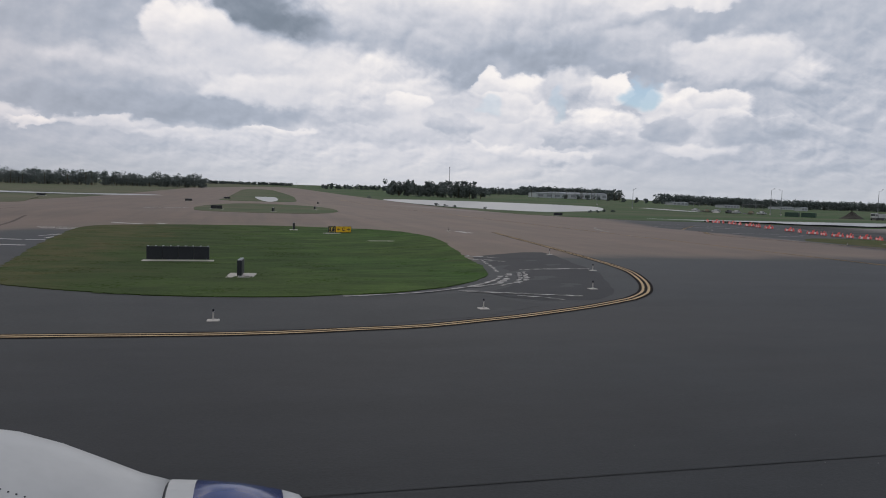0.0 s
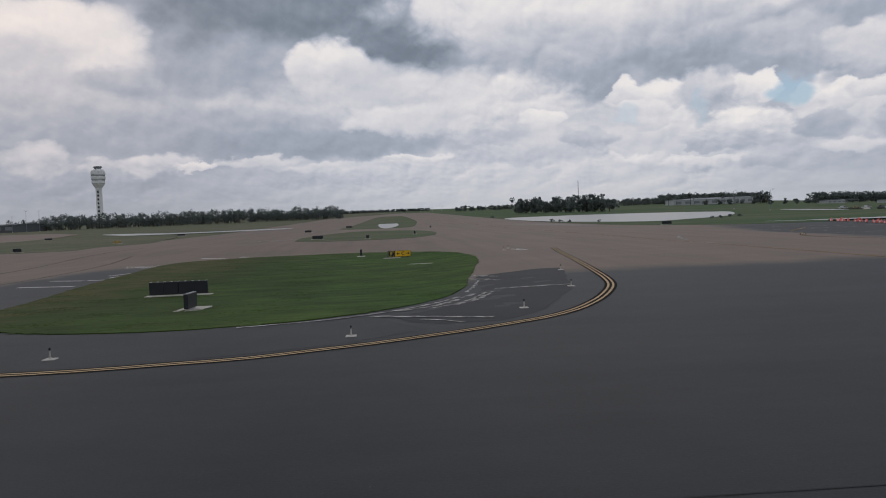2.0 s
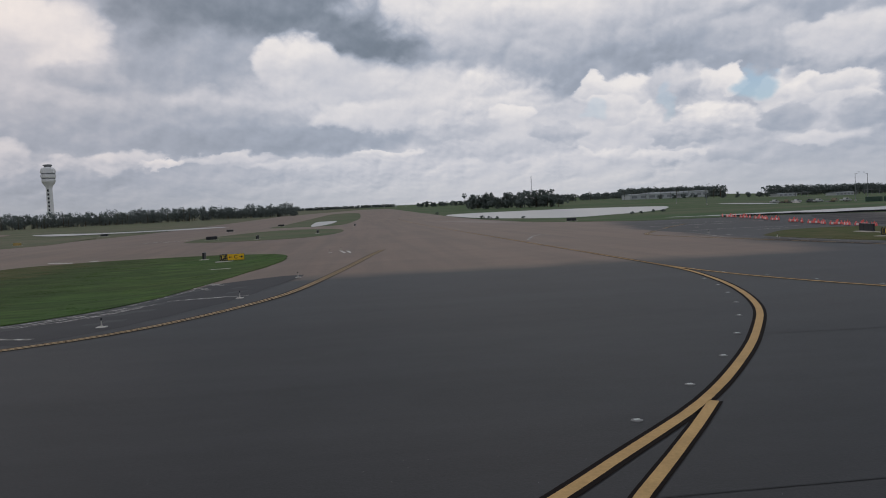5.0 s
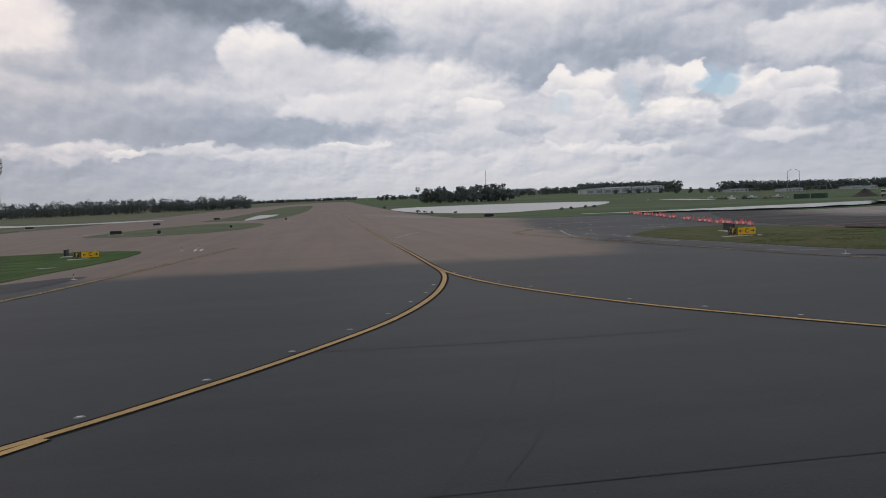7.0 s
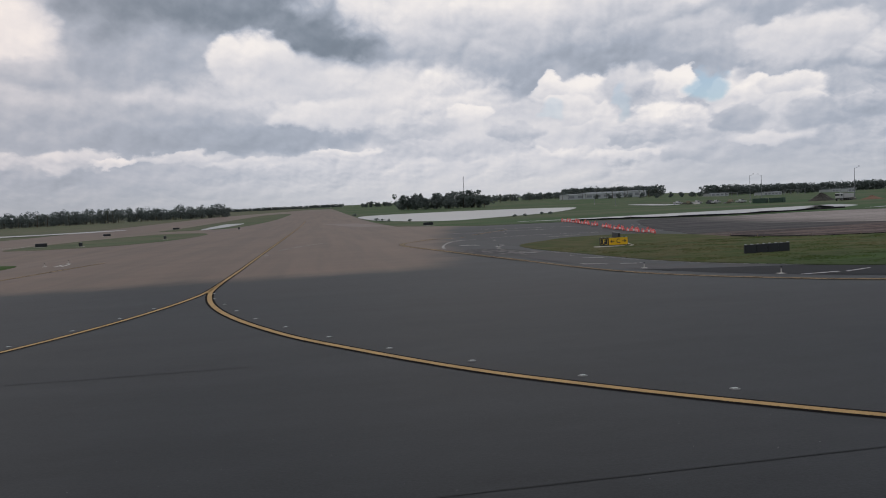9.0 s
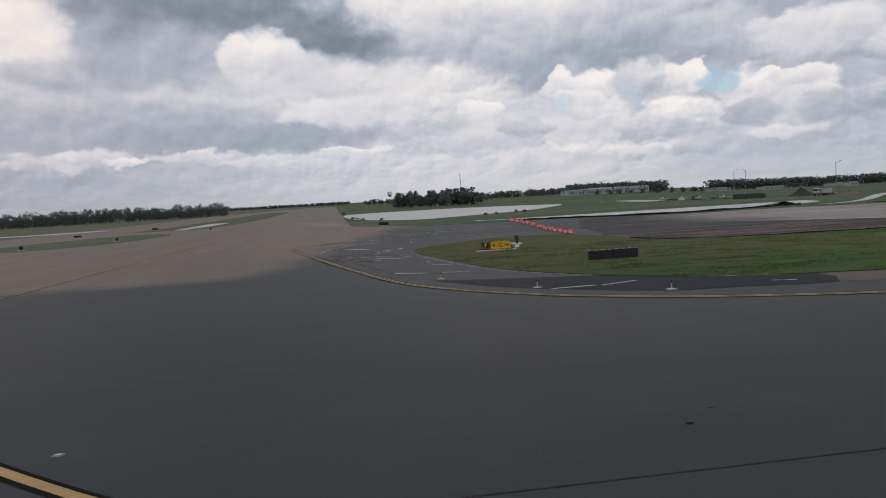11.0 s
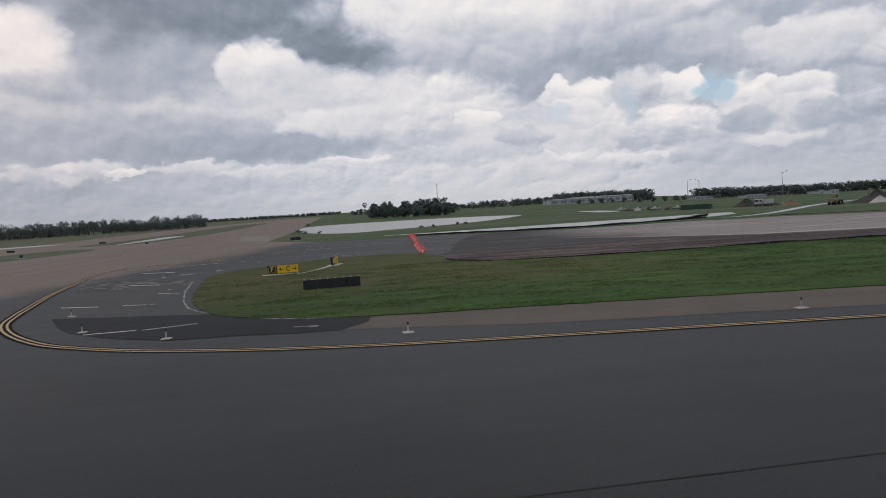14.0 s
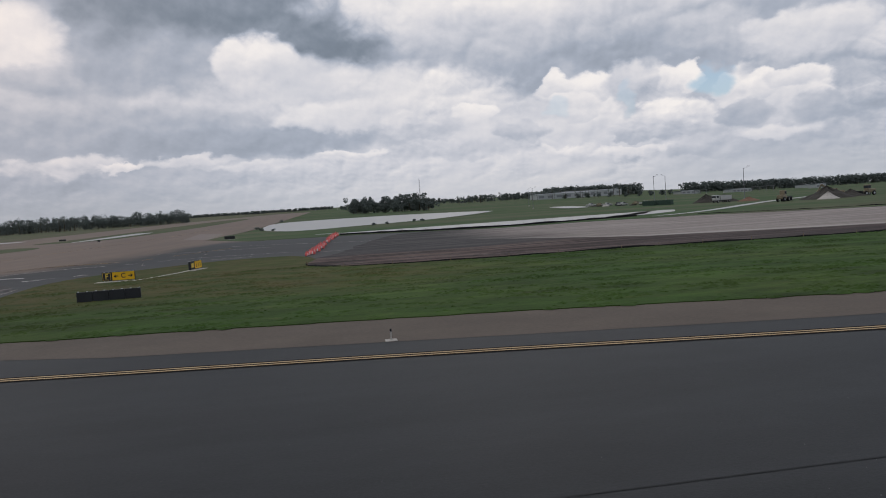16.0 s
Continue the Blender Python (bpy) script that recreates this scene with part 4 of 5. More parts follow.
def location_sign(x, y, turn, size, label):
    """Black panel with a bordered F and yellow panel with arrows round a C. Its face looks along -y before turning."""
    t = thing("taxiway_sign", label, "sign", "taxiway signs", on_ground(x, y, turn) @ Matrix.Scale(size, 4))
    part("pad", block(-2.6, 2.6, -0.75, 0.6, -0.08, 0.09, 0.02), M_CONC, t, "pale concrete pad")
    for lx in (-1.7, -0.9, 0.0, 0.9, 1.7):
        part("leg", turned([(0.06, 0.08), (0.04, 0.11), (0.04, 0.22)], 8, m=pose(lx, 0, 0)), M_GALV, t)
    black = part("location_panel", block(-1.9, -0.78, -0.13, 0.13, 0.2, 1.22, 0.025), M_SIGNBLACK, t, "black location panel")
    yellow = part("direction_panel", block(-0.74, 1.9, -0.13, 0.13, 0.2, 1.22, 0.025), M_SIGNBLACK, t, "yellow direction panel in a black case")
    part("face", block(-0.70, 1.86, -0.142, -0.12, 0.24, 1.18, 0.008), M_SIGNYEL, yellow, "yellow sign face")
    bm = bmesh.new()
    for x0, x1, z0, z1 in ((-1.80, -0.88, 1.08, 1.11), (-1.80, -0.88, 0.31, 0.34), (-1.80, -1.77, 0.34, 1.08), (-0.91, -0.88, 0.34, 1.08)):
        box(bm, x0, x1, -0.142, -0.128, z0, z1)
    part("border", bm, M_LETTERY, black, "yellow border")
    f = link("letter", lettering("F", 0.78), M_LETTERY, black, "yellow letter")
    f.matrix_local = pose(-1.34, -0.138, 0.71, 90)
    c = link("letter", lettering("C", 0.78), M_SIGNBLACK, yellow, "black letter")
    c.matrix_local = pose(0.58, -0.148, 0.71, 90)
    for ax, way_to in ((-0.22, -1), (1.38, 1)):
        a = part("arrow", arrow(way_to), M_SIGNBLACK, yellow, "black arrow")
        a.matrix_local = pose(ax, -0.158, 0.71)
    for lx in (-1.6, -1.1, -0.4, 0.4, 1.2, 1.7):
        part("cap", block(lx - 0.05, lx + 0.05, -0.10, 0.10, 1.22, 1.25, 0.01), M_GALV, t)
    return t


def sign_path(points, label):
    """A narrow concrete strip flush in the grass."""
    ribbon("pavement_strip", points, 0.55, M_CONC, 0.075, label, wear=0.1)


def blank_sign(name, x, y, turn, width, height, label, caps=8, pad=None, mat=None, group="black sign backs", lift=0.0):
    """The plain black back of an airfield sign on short legs."""
    t = thing(name, label, "sign", group, on_ground(x, y, turn, lift))
    h = width / 2
    px, py = pad or (h + 0.3, 0.5)
    part("pad", block(-px, px, -py, py, -0.08, 0.07, 0.02), M_CONC, t, "pale concrete pad")
    n = max(2, int(width / 0.9))
    for k in range(n):
        part("leg", turned([(0.06, 0.06), (0.04, 0.09), (0.04, 0.2)], 8, m=pose(-h + 0.2 + (width - 0.4) * k / (n - 1), 0, 0)), M_GALV, t)
    seg = max(1, round(width / 1.2))
    for k in range(seg):
        part("panel", block(-h + width * k / seg + 0.01, -h + width * (k + 1) / seg - 0.01, -0.13, 0.13, 0.15, 0.15 + height, 0.025), mat or M_SIGNBLACK, t)
    for k in range(caps):
        cx = -h + 0.12 + (width - 0.24) * k / max(caps - 1, 1)
        part("cap", block(cx - 0.06, cx + 0.06, -0.11, 0.11, 0.15 + height, 0.185 + height, 0.01), M_GALV, t, "small grey top bracket")
    return t


def side_sign(x, y, turn, label):
    """A narrow two-panel sign, seen nearly edge-on."""
    t = blank_sign("side_sign", x, y, turn, 3.8, 1.0, label, 4, (2.4, 0.7), None, "narrow signs")
    face = part("yellow_face", block(-0.5, 1.84, -0.148, -0.125, 0.22, 1.08, 0.006), M_SIGNYEL, t, "yellow sign face")
    for bx in (0.0, 0.65, 1.3):
        part("legend_bar", block(bx - 0.06, bx + 0.06, -0.158, -0.146, 0.4, 0.9), M_SIGNBLACK, face, "black bar of lettering")
    part("legend_bar", block(-1.6, -0.8, -0.142, -0.125, 0.4, 0.9), M_LETTERY, t, "yellow bar of lettering")
    return t


location_sign(40.45, 81.2, -4, 0.87, "black and yellow taxiway sign on a concrete pad")
location_sign(-39.11, 102.82, 8, 0.84, "black and yellow taxiway sign standing in grass")
sign_path([(42.6, 81.0), (44.2, 86.5), (45.6, 92.2)], "pale concrete strip between two signs")
sign_path([(-38.16, 83.79), (-35.61, 81.23)], "pale concrete strip in the grass")
blank_sign("sign_back", -56.1, 57.3, 0, 4.35, 0.95, "long black sign back in the grass island", 9)
blank_sign("sign_back", 45.6, 59.3, 5, 4.5, 0.85, "long black sign back in tall grass", 8, (0.3, 0.2), lift=-0.2)
blank_sign("sign_back", -51.55, 43.6, 85, 1.5, 0.85, "narrow black sign seen edge-on above a pale pad", 5, (1.5, 0.75), lift=0.0)
side_sign(45.9, 93.7, 80, "small black and yellow sign seen edge-on")
blank_sign("side_sign", -44.8, 112.5, 90, 1.4, 0.95, "small dark sign seen edge-on in grass", 2, (0.9, 0.6), None, "narrow signs")
for bx, by, bt, bw in [(-59.1, 190, 0, 3.6), (36.1, 202.2, 0, 3.6), (-135.3, 341, 0, 4.5), (-201, 358, 0, 4.5), (-127, 178, 0, 2.5), (-62, 372, 0, 4), (-46, 176, 60, 1.2), (-34, 206, 70, 1.2), (-25, 300, 70, 1.4), (-74, 300, 20, 3.5)]:
    blank_sign("distant_sign", bx, by, bt, bw * 0.75, 0.8, "dark distant airfield sign at a grass edge", 4, None, None, "distant signs")
blank_sign("yellow_sign", -125.4, 236, 10, 2.2, 0.8, "distant yellow taxiway sign in grass", 3, None, M_DULLYEL, "distant signs")


# ---- construction works ----
def barricade():
    t = thing("barricade", "low orange and white airfield barricade with flags", "barricade", "row of barricades")
    part("base", block(-0.95, 0.95, -0.16, 0.16, 0.0, 0.30, 0.05), M_ORANGE, t)
    for k in (-0.48, 0.48):
        part("white_band", block(k - 0.16, k + 0.16, -0.168, 0.168, 0.03, 0.27, 0.01), M_REFLECT, t, "white reflective band")
    for k in (-0.75, 0.0, 0.75):
        part("lamp", turned([(0.05, 0.29), (0.05, 0.34), (0.08, 0.36), (0.08, 0.46), (0.05, 0.50)], 10, m=pose(k, 0, 0)), M_ORANGE, t, "red warning lamp")
    bm = bmesh.new()
    box(bm, -0.4, -0.375, -0.012, 0.012, 0.28, 0.66)
    part("flag_pole", bm, M_WOOD, t)
    flag = bmesh.new()
    cols = [[flag.verts.new((-0.375 + 0.075 * i, s + 0.05 * math.sin(i * 1.3), z - 0.02 * i)) for s, z in ((-0.006, 0.40), (-0.006, 0.66), (0.006, 0.66), (0.006, 0.40))] for i in range(6)]
    for a, b in zip(cols, cols[1:]):
        for k in range(4):
            flag.faces.new((a[k], b[k], b[(k + 1) % 4], a[(k + 1) % 4]))
    flag.faces.new(cols[0][::-1])
    flag.faces.new(cols[-1])
    part("flag", flag, M_ORANGE, t, "orange cloth flag")
    return t


spots = []
for k in range(17):
    y = 110 + 3.7 * k
    if 138.5 < y < 142:
        continue
    spots.append((58.8 + 0.08 * (y - 108) + (0.12 if k % 2 else -0.12), y, 90 + (20 if k % 2 else -20) + random.uniform(-8, 8), 0.02))
first = barricade()
for spot in spots:
    m = on_ground(*spot) @ Matrix.Diagonal((1.1, 1.0, 1.2, 1.0))
    if spot is spots[0]:
        first.matrix_world = m
    else:
        copy_thing(first, m)


def silt_fence(name, points, label, height=0.17):
    t = tagged(new(name), label, "silt fence")
    line = curve_points(points, False, 2.4)
    verts, faces = [], []
    for i, p in enumerate(line):
        sag = random.uniform(-0.08, 0.08)
        w = random.uniform(-0.06, 0.06)
        z = level(p.x, p.y)
        for dx, dz in ((-0.012, -0.05), (-0.012, height + sag), (0.012, height + sag), (0.012, -0.05)):
            verts.append((p.x + w, p.y + w + dx, z + dz))
    for i in range(len(line) - 1):
        for k in range(4):
            faces.append((4 * i + k, 4 * i + (k + 1) % 4, 4 * i + 4 + (k + 1) % 4, 4 * i + 4 + k))
    mesh = bpy.data.meshes.new("fabric")
    mesh.from_pydata(verts, [], faces)
    link("fabric", mesh, M_FABRIC, t)
    stake = bpy.data.meshes.new("stake")
    bm = block(-0.025, 0.025, -0.025, 0.025, -0.2, height + 0.22, 0.005)
    bm.to_mesh(stake)
    bm.free()
    stake.materials.append(M_WOOD)
    for p in line[::2]:
        s = new("stake", stake)
        s.parent = t
        s.location = (p.x, p.y - 0.05, level(p.x, p.y))
    return t


silt_fence("silt_fence", [(59.3, 88.5), (59.6, 83), (62, 79.5), (66.2, 77), (80, 73.9), (91.8, 73.4), (118, 68.8), (150, 64.4), (190, 59.4)], "sagging black silt fence along the grass edge")
silt_fence("silt_fence", [(64.5, 172), (78, 163), (90, 156), (106, 155.5), (120, 158), (131, 160)], "black silt fence beside the water channel", 0.42)
silt_fence("silt_fence", [(141, 151), (170, 140), (230, 128), (320, 112)], "black silt fence behind the graded strip")


def soil_heap(name, x, y, size, height, mat, label):
    bm = bmesh.new()
    n, rings = 22, 7
    rows = []
    for r in range(rings + 1):
        u = r / rings
        row = []
        for k in range(n):
            a = 2 * math.pi * k / n
            rad = size * u * (1 + 0.22 * noise.noise((math.cos(a) * 1.3 + x, math.sin(a) * 1.3 + y, 0)))
            h = height * (1 - u) ** 1.1 * (1 + 0.35 * noise.noise((math.cos(a) * 2 + x, math.sin(a) * 2, u * 3))) - (0.1 if r == rings else 0)
            row.append(bm.verts.new((rad * math.cos(a), rad * math.sin(a) * 0.7, h)))
        rows.append(row)
    for a, b in zip(rows, rows[1:]):
        for k in range(n):
            bm.faces.new((a[k], b[k], b[(k + 1) % n], a[(k + 1) % n]))
    bmesh.ops.remove_doubles(bm, verts=bm.verts, dist=0.001)
    bmesh.ops.recalc_face_normals(bm, faces=bm.faces)
    ob = part(name, bm, mat)
    ob.matrix_world = on_ground(x, y)
    return tagged(ob, label, "soil mound", "soil mounds")


def wheel(t, x, y, r, w):
    hub = part("wheel", turned([(r * 0.9, -w / 2), (r, -w * 0.35), (r, w * 0.35), (r * 0.9, w / 2)], 18, m=pose(x, y, r, 90)), M_TYRE, t, "black tyre")
    part("rim", turned([(r * 0.5, -w * 0.53), (r * 0.5, w * 0.53)], 12, m=pose(x, y, r, 90)), M_GALV, hub, "steel rim")


def dump_truck(x, y, turn, label):
    t = thing("dump_truck", label, "truck", "works vehicles", on_ground(x, y, turn))
    part("chassis", block(-3.6, 3.4, -0.5, 0.5, 0.7, 1.0, 0.04), M_SIGNBLACK, t)
    cab = part("cab", block(1.9, 3.9, -1.15, 1.15, 0.9, 2.9, 0.18), M_TRUCK, t, "white cab")
    part("windscreen", block(3.86, 3.92, -0.95, 0.95, 1.9, 2.65, 0.02), M_WINDOW, cab)
    for s in (-1.16, 1.12):
        part("side_window", block(2.5, 3.5, s, s + 0.04, 1.9, 2.6, 0.01), M_WINDOW, cab)
    bm = block(-3.8, 1.7, -1.2, 1.2, 1.0, 2.7, 0.05)
    bmesh.ops.delete(bm, geom=[f for f in bm.faces if f.normal.z > 0.9], context="FACES")
    part("bed", bm, M_TRUCK, t, "white steel bed")
    part("load", turned([(1.1, 1.8), (0.8, 2.7), (0.2, 3.0)], 10, m=Matrix.Diagonal((2.0, 0.95, 1, 1)) @ pose(-0.5, 0, 0)), M_DIRT, t, "brown soil load")
    for wx_ in (-2.7, -1.5, 2.9):
        for wy_ in (-1.0, 1.0):
            wheel(t, wx_, wy_, 0.52, 0.34)


def excavator(x, y, turn, label):
    t = thing("excavator", label, "excavator", "works vehicles", on_ground(x, y, turn))
    for s in (-1.2, 1.2):
        part("track", block(-1.9, 1.9, s - 0.3, s + 0.3, 0.0, 0.85, 0.25), M_TYRE, t, "black crawler track")
    part("house", block(-1.9, 1.2, -1.25, 1.25, 1.05, 2.2, 0.12), M_MACHINE, t)
    cab = part("cab", block(0.1, 1.4, 0.2, 1.25, 1.1, 3.0, 0.1), M_MACHINE, t)
    part("cab_window", block(0.2, 1.43, 0.3, 1.28, 1.9, 2.8, 0.05), M_WINDOW, cab)
    part("turntable", turned([(0.9, 0.7), (0.9, 1.06)], 16), M_SIGNBLACK, t)
    bm = block(-0.2, 4.0, -0.22, 0.22, -0.28, 0.28, 0.06)
    bmesh.ops.transform(bm, matrix=pose(1.2, -0.4, 1.9, 0, -38, 0), verts=bm.verts)
    part("boom", bm, M_MACHINE, t)
    bm = block(0, 2.9, -0.17, 0.17, -0.2, 0.2, 0.05)
    bmesh.ops.transform(bm, matrix=pose(4.3, -0.4, 4.35, 0, 62, 0), verts=bm.verts)
    part("stick", bm, M_MACHINE, t)
    bm = block(-0.5, 0.6, -0.55, 0.55, -0.6, 0.35, 0.15)
    bmesh.ops.transform(bm, matrix=pose(5.6, -0.4, 1.7), verts=bm.verts)
    part("bucket", bm, M_SIGNBLACK, t)


def loader(x, y, turn, label):
    t = thing("wheel_loader", label, "loader", "works vehicles", on_ground(x, y, turn))
    part("body", block(-2.8, 0.3, -0.9, 0.9, 0.9, 2.1, 0.15), M_MACHINE, t)
    part("front_frame", block(0.3, 2.2, -0.6, 0.6, 0.8, 1.5, 0.1), M_MACHINE, t)
    cab = part("cab", block(-0.9, 0.5, -0.75, 0.75, 2.0, 3.4, 0.1), M_MACHINE, t)
    part("cab_window", block(-0.8, 0.53, -0.78, 0.78, 2.3, 3.15, 0.04), M_WINDOW, cab)
    for s in (-0.5, 0.5):
        part("lift_arm", block(1.0, 3.2, s - 0.1, s + 0.1, 0.9, 1.25, 0.03), M_MACHINE, t)
    bm = bmesh.new()
    prof = [(3.0, 0.25), (4.2, 0.15), (4.2, 0.25), (3.3, 0.45), (3.3, 1.2), (3.6, 1.5), (3.4, 1.55), (3.0, 1.2)]
    sides = [[bm.verts.new((px, s, pz)) for px, pz in prof] for s in (-1.35, 1.35)]
    for i in range(len(prof)):
        j = (i + 1) % len(prof)
        bm.faces.new((sides[0][i], sides[0][j], sides[1][j], sides[1][i]))
    bm.faces.new(sides[0][::-1])
    bm.faces.new(sides[1])
    bmesh.ops.recalc_face_normals(bm, faces=bm.faces)
    part("bucket", bm, M_SIGNBLACK, t, "dark steel bucket")
    for wx_ in (-1.8, 1.4):
        for wy_ in (-0.95, 0.95):
            wheel(t, wx_, wy_, 0.72, 0.5)


soil_heap("soil_mound", 211.5, 278, 6, 3.2, M_DIRT, "dark mound of excavated soil on grass")
soil_heap("soil_mound", 216, 268, 4, 1.6, M_DIRT, "low dark mound of soil")
soil_heap("soil_mound", 212, 206, 9, 3.4, M_DIRT, "dark mound of excavated soil behind a pale one")
soil_heap("pale_mound", 208, 200, 3.6, 2.0, M_CONC, "pale mound of lime rock")
soil_heap("soil_mound", 226, 214, 7, 2.2, M_DIRT, "long mound of brown soil")
soil_heap("red_mound", 216, 255, 5, 1.5, M_RED, "low mound of reddish soil")
dump_truck(208, 260, 195, "white dump truck with soil load beside mounds")
loader(197.5, 206, 35, "yellow wheel loader on the works site")
excavator(219, 211, 160, "yellow excavator on a mound of soil")
loader(231, 213, 190, "yellow wheel loader behind soil mounds")
for k in range(16):
    a = random.uniform(0, 1)
    soil_heap("rubble_mound", 203 + 13 * a + random.uniform(-3, 3), 384 - 44 * a + random.uniform(-4, 4), random.uniform(1.0, 2.4), random.uniform(0.4, 1.0), random.choice([M_DIRT, M_CONC, M_DIRT, M_DARKWALL]), "small mound of pale and dark rubble")


def pickup(x, y, turn, paint, label):
    t = thing("pickup_truck", label, "pickup truck", "works vehicles", on_ground(x, y, turn))
    body = bmesh.new()
    profile = [(-2.7, 0.45), (2.65, 0.45), (2.7, 0.95), (1.35, 1.12), (0.75, 1.78), (-0.55, 1.80), (-0.75, 1.15), (-2.7, 1.12)]
    sides = [[body.verts.new((px, side, pz)) for px, pz in profile] for side in (-0.95, 0.95)]
    for k in range(len(profile)):
        n = (k + 1) % len(profile)
        body.faces.new((sides[0][k], sides[0][n], sides[1][n], sides[1][k]))
    body.faces.new(sides[0][::-1])
    body.faces.new(sides[1])
    bmesh.ops.recalc_face_normals(body, faces=body.faces)
    bmesh.ops.bevel(body, geom=body.edges[:], offset=0.06, segments=1, affect="EDGES")
    part("body", body, paint, t)
    for side in (-0.97, 0.93):
        part("side_window", block(-0.45, 0.85, side, side + 0.04, 1.22, 1.66, 0.015), M_WINDOW, t, "dark side window")
    part("bed_liner", block(-2.55, -0.85, -0.78, 0.78, 1.09, 1.16, 0.01), M_SIGNBLACK, t, "black bed liner")
    for wx_ in (-1.75, 1.75):
        for wy_ in (-0.85, 0.85):
            wheel(t, wx_, wy_, 0.38, 0.26)
    return t


for x, y, turn, paint, label in [(202.5, 386, 20, M_TRUCK, "white pickup truck parked on the works site"), (204.5, 378, 60, M_MACHINE, "dusty yellow pickup truck parked on grass"),
                                 (206.0, 371, 10, M_TRUCK, "white pickup truck parked on the works site"), (209.5, 364, 95, M_DARKWALL, "dark grey pickup truck among rubble"),
                                 (208.5, 356, 15, M_TRUCK, "white pickup truck parked on the works site"), (212.5, 349, 40, M_MACHINE, "dusty yellow pickup truck parked on grass"),
                                 (214.5, 343, 5, M_TRUCK, "white pickup truck beside the street lights")]:
    pickup(x, y, turn, paint, label)


def container(x, y, turn):
    t = thing("container", "dark green steel storage container on the grass", "container", "storage containers", on_ground(x, y, turn))
    part("body", block(-3.0, 3.0, -1.2, 1.2, 0.1, 2.1, 0.03), M_GREEN, t)
    for k in range(14):
        part("rib", block(-2.86 + 0.44 * k - 0.09, -2.86 + 0.44 * k + 0.09, -1.235, -1.195, 0.25, 1.95, 0.012), M_GREEN, t)
    for side in (-0.6, 0.6):
        door = part("door", block(-3.04, -2.99, side - 0.56, side + 0.56, 0.2, 2.0, 0.01), M_GREEN, t)
        part("lock_bar", block(-3.07, -3.04, side - 0.03, side + 0.03, 0.25, 1.95), M_GALV, door, "steel lock bar")
    part("skid", block(-2.9, 2.9, -1.0, 1.0, 0.0, 0.12, 0.02), M_SIGNBLACK, t, "black skid base")


container(197.2, 299.0, -57)
container(201.2, 292.8, -57)


def open_shed(x, y, turn, w, d, h, label):
    """A pale roof on posts."""
    t = thing("open_shed", label, "shed", "far sheds", on_ground(x, y, turn))
    part("roof", block(-w / 2, w / 2, -d / 2, d / 2, h - 0.6, h, 0.1), M_GREYB, t, "pale flat roof")
    n = max(2, round(w / 9))
    for k in range(n + 1):
        for side in (-1, 1):
            part("post", turned([(0.3, -0.3), (0.28, h - 0.6)], 8, m=pose(-w / 2 + 0.8 + (w - 1.6) * k / n, side * (d / 2 - 0.8), 0)), M_GREYB, t)
    return t


open_shed(606, 868, -38, 26, 10, 6.5, "pale open shed on posts far across the field")
open_shed(545, 912, -35, 16, 9, 5, "small pale open shed on posts far off")


def engine_nacelle(x, y, z):
    """A jet engine cowling that points along +x."""
    t = thing("engine_nacelle", "white jet engine nacelle with a blue front band", "engine nacelle", "", pose(x, y, z))
    turn_x = pose(0, 0, 0, 0, 90, 0)
    part("cowl", turned([(0.75, -5.0), (1.18, -3.8), (1.42, -2.6), (1.47, -2.0), (1.40, -1.6), (1.30, -1.3), (1.17, -1.0), (1.06, -0.75), (1.0, -0.56)], 48, m=turn_x), M_TRUCK, t, "white painted cowl", True)
    part("joint_ring", turned([(0.985, -0.56), (0.985, -0.54)], 48, m=turn_x), M_SIGNBLACK, t)
    part("front_cowl", turned([(1.0, -0.54), (0.985, -0.36)], 48, m=turn_x), M_TRUCK, t, "white painted ring")
    part("blue_band", turned([(0.985, -0.36), (0.945, -0.05), (0.875, 0.25)], 48, m=turn_x), M_BLUE, t, "glossy blue band", True)
    part("inlet_lip", turned([(0.875, 0.25), (0.83, 0.38), (0.76, 0.44), (0.69, 0.42), (0.66, 0.30)], 48, m=turn_x), M_GALV, t, "bare metal inlet lip", True)
    rivet = bpy.data.meshes.new("rivet")
    bm = turned([(0.008, 0), (0.005, 0.004)], 6)
    bm.to_mesh(rivet)
    bm.free()
    rivet.materials.append(M_SIGNBLACK)
    for k in range(26):
        u = -0.62 - 0.045 * k
        r = 1.0 + 0.26 * (-u - 0.56) if u > -1.0 else 1.17 + 0.43 * (-u - 1.0) if u > -1.3 else 1.30 + 0.33 * (-u - 1.3)
        a = radians(118 - 0.4 * k)
        p = new("rivet", rivet)
        p.parent = t
        p.matrix_local = Matrix.Translation((u, math.cos(a) * r, math.sin(a) * r)) @ Vector((0.0, math.cos(a), math.sin(a))).to_track_quat("Z", "Y").to_matrix().to_4x4()
    return t


engine_nacelle(-51.05, 5.75, 1.55)

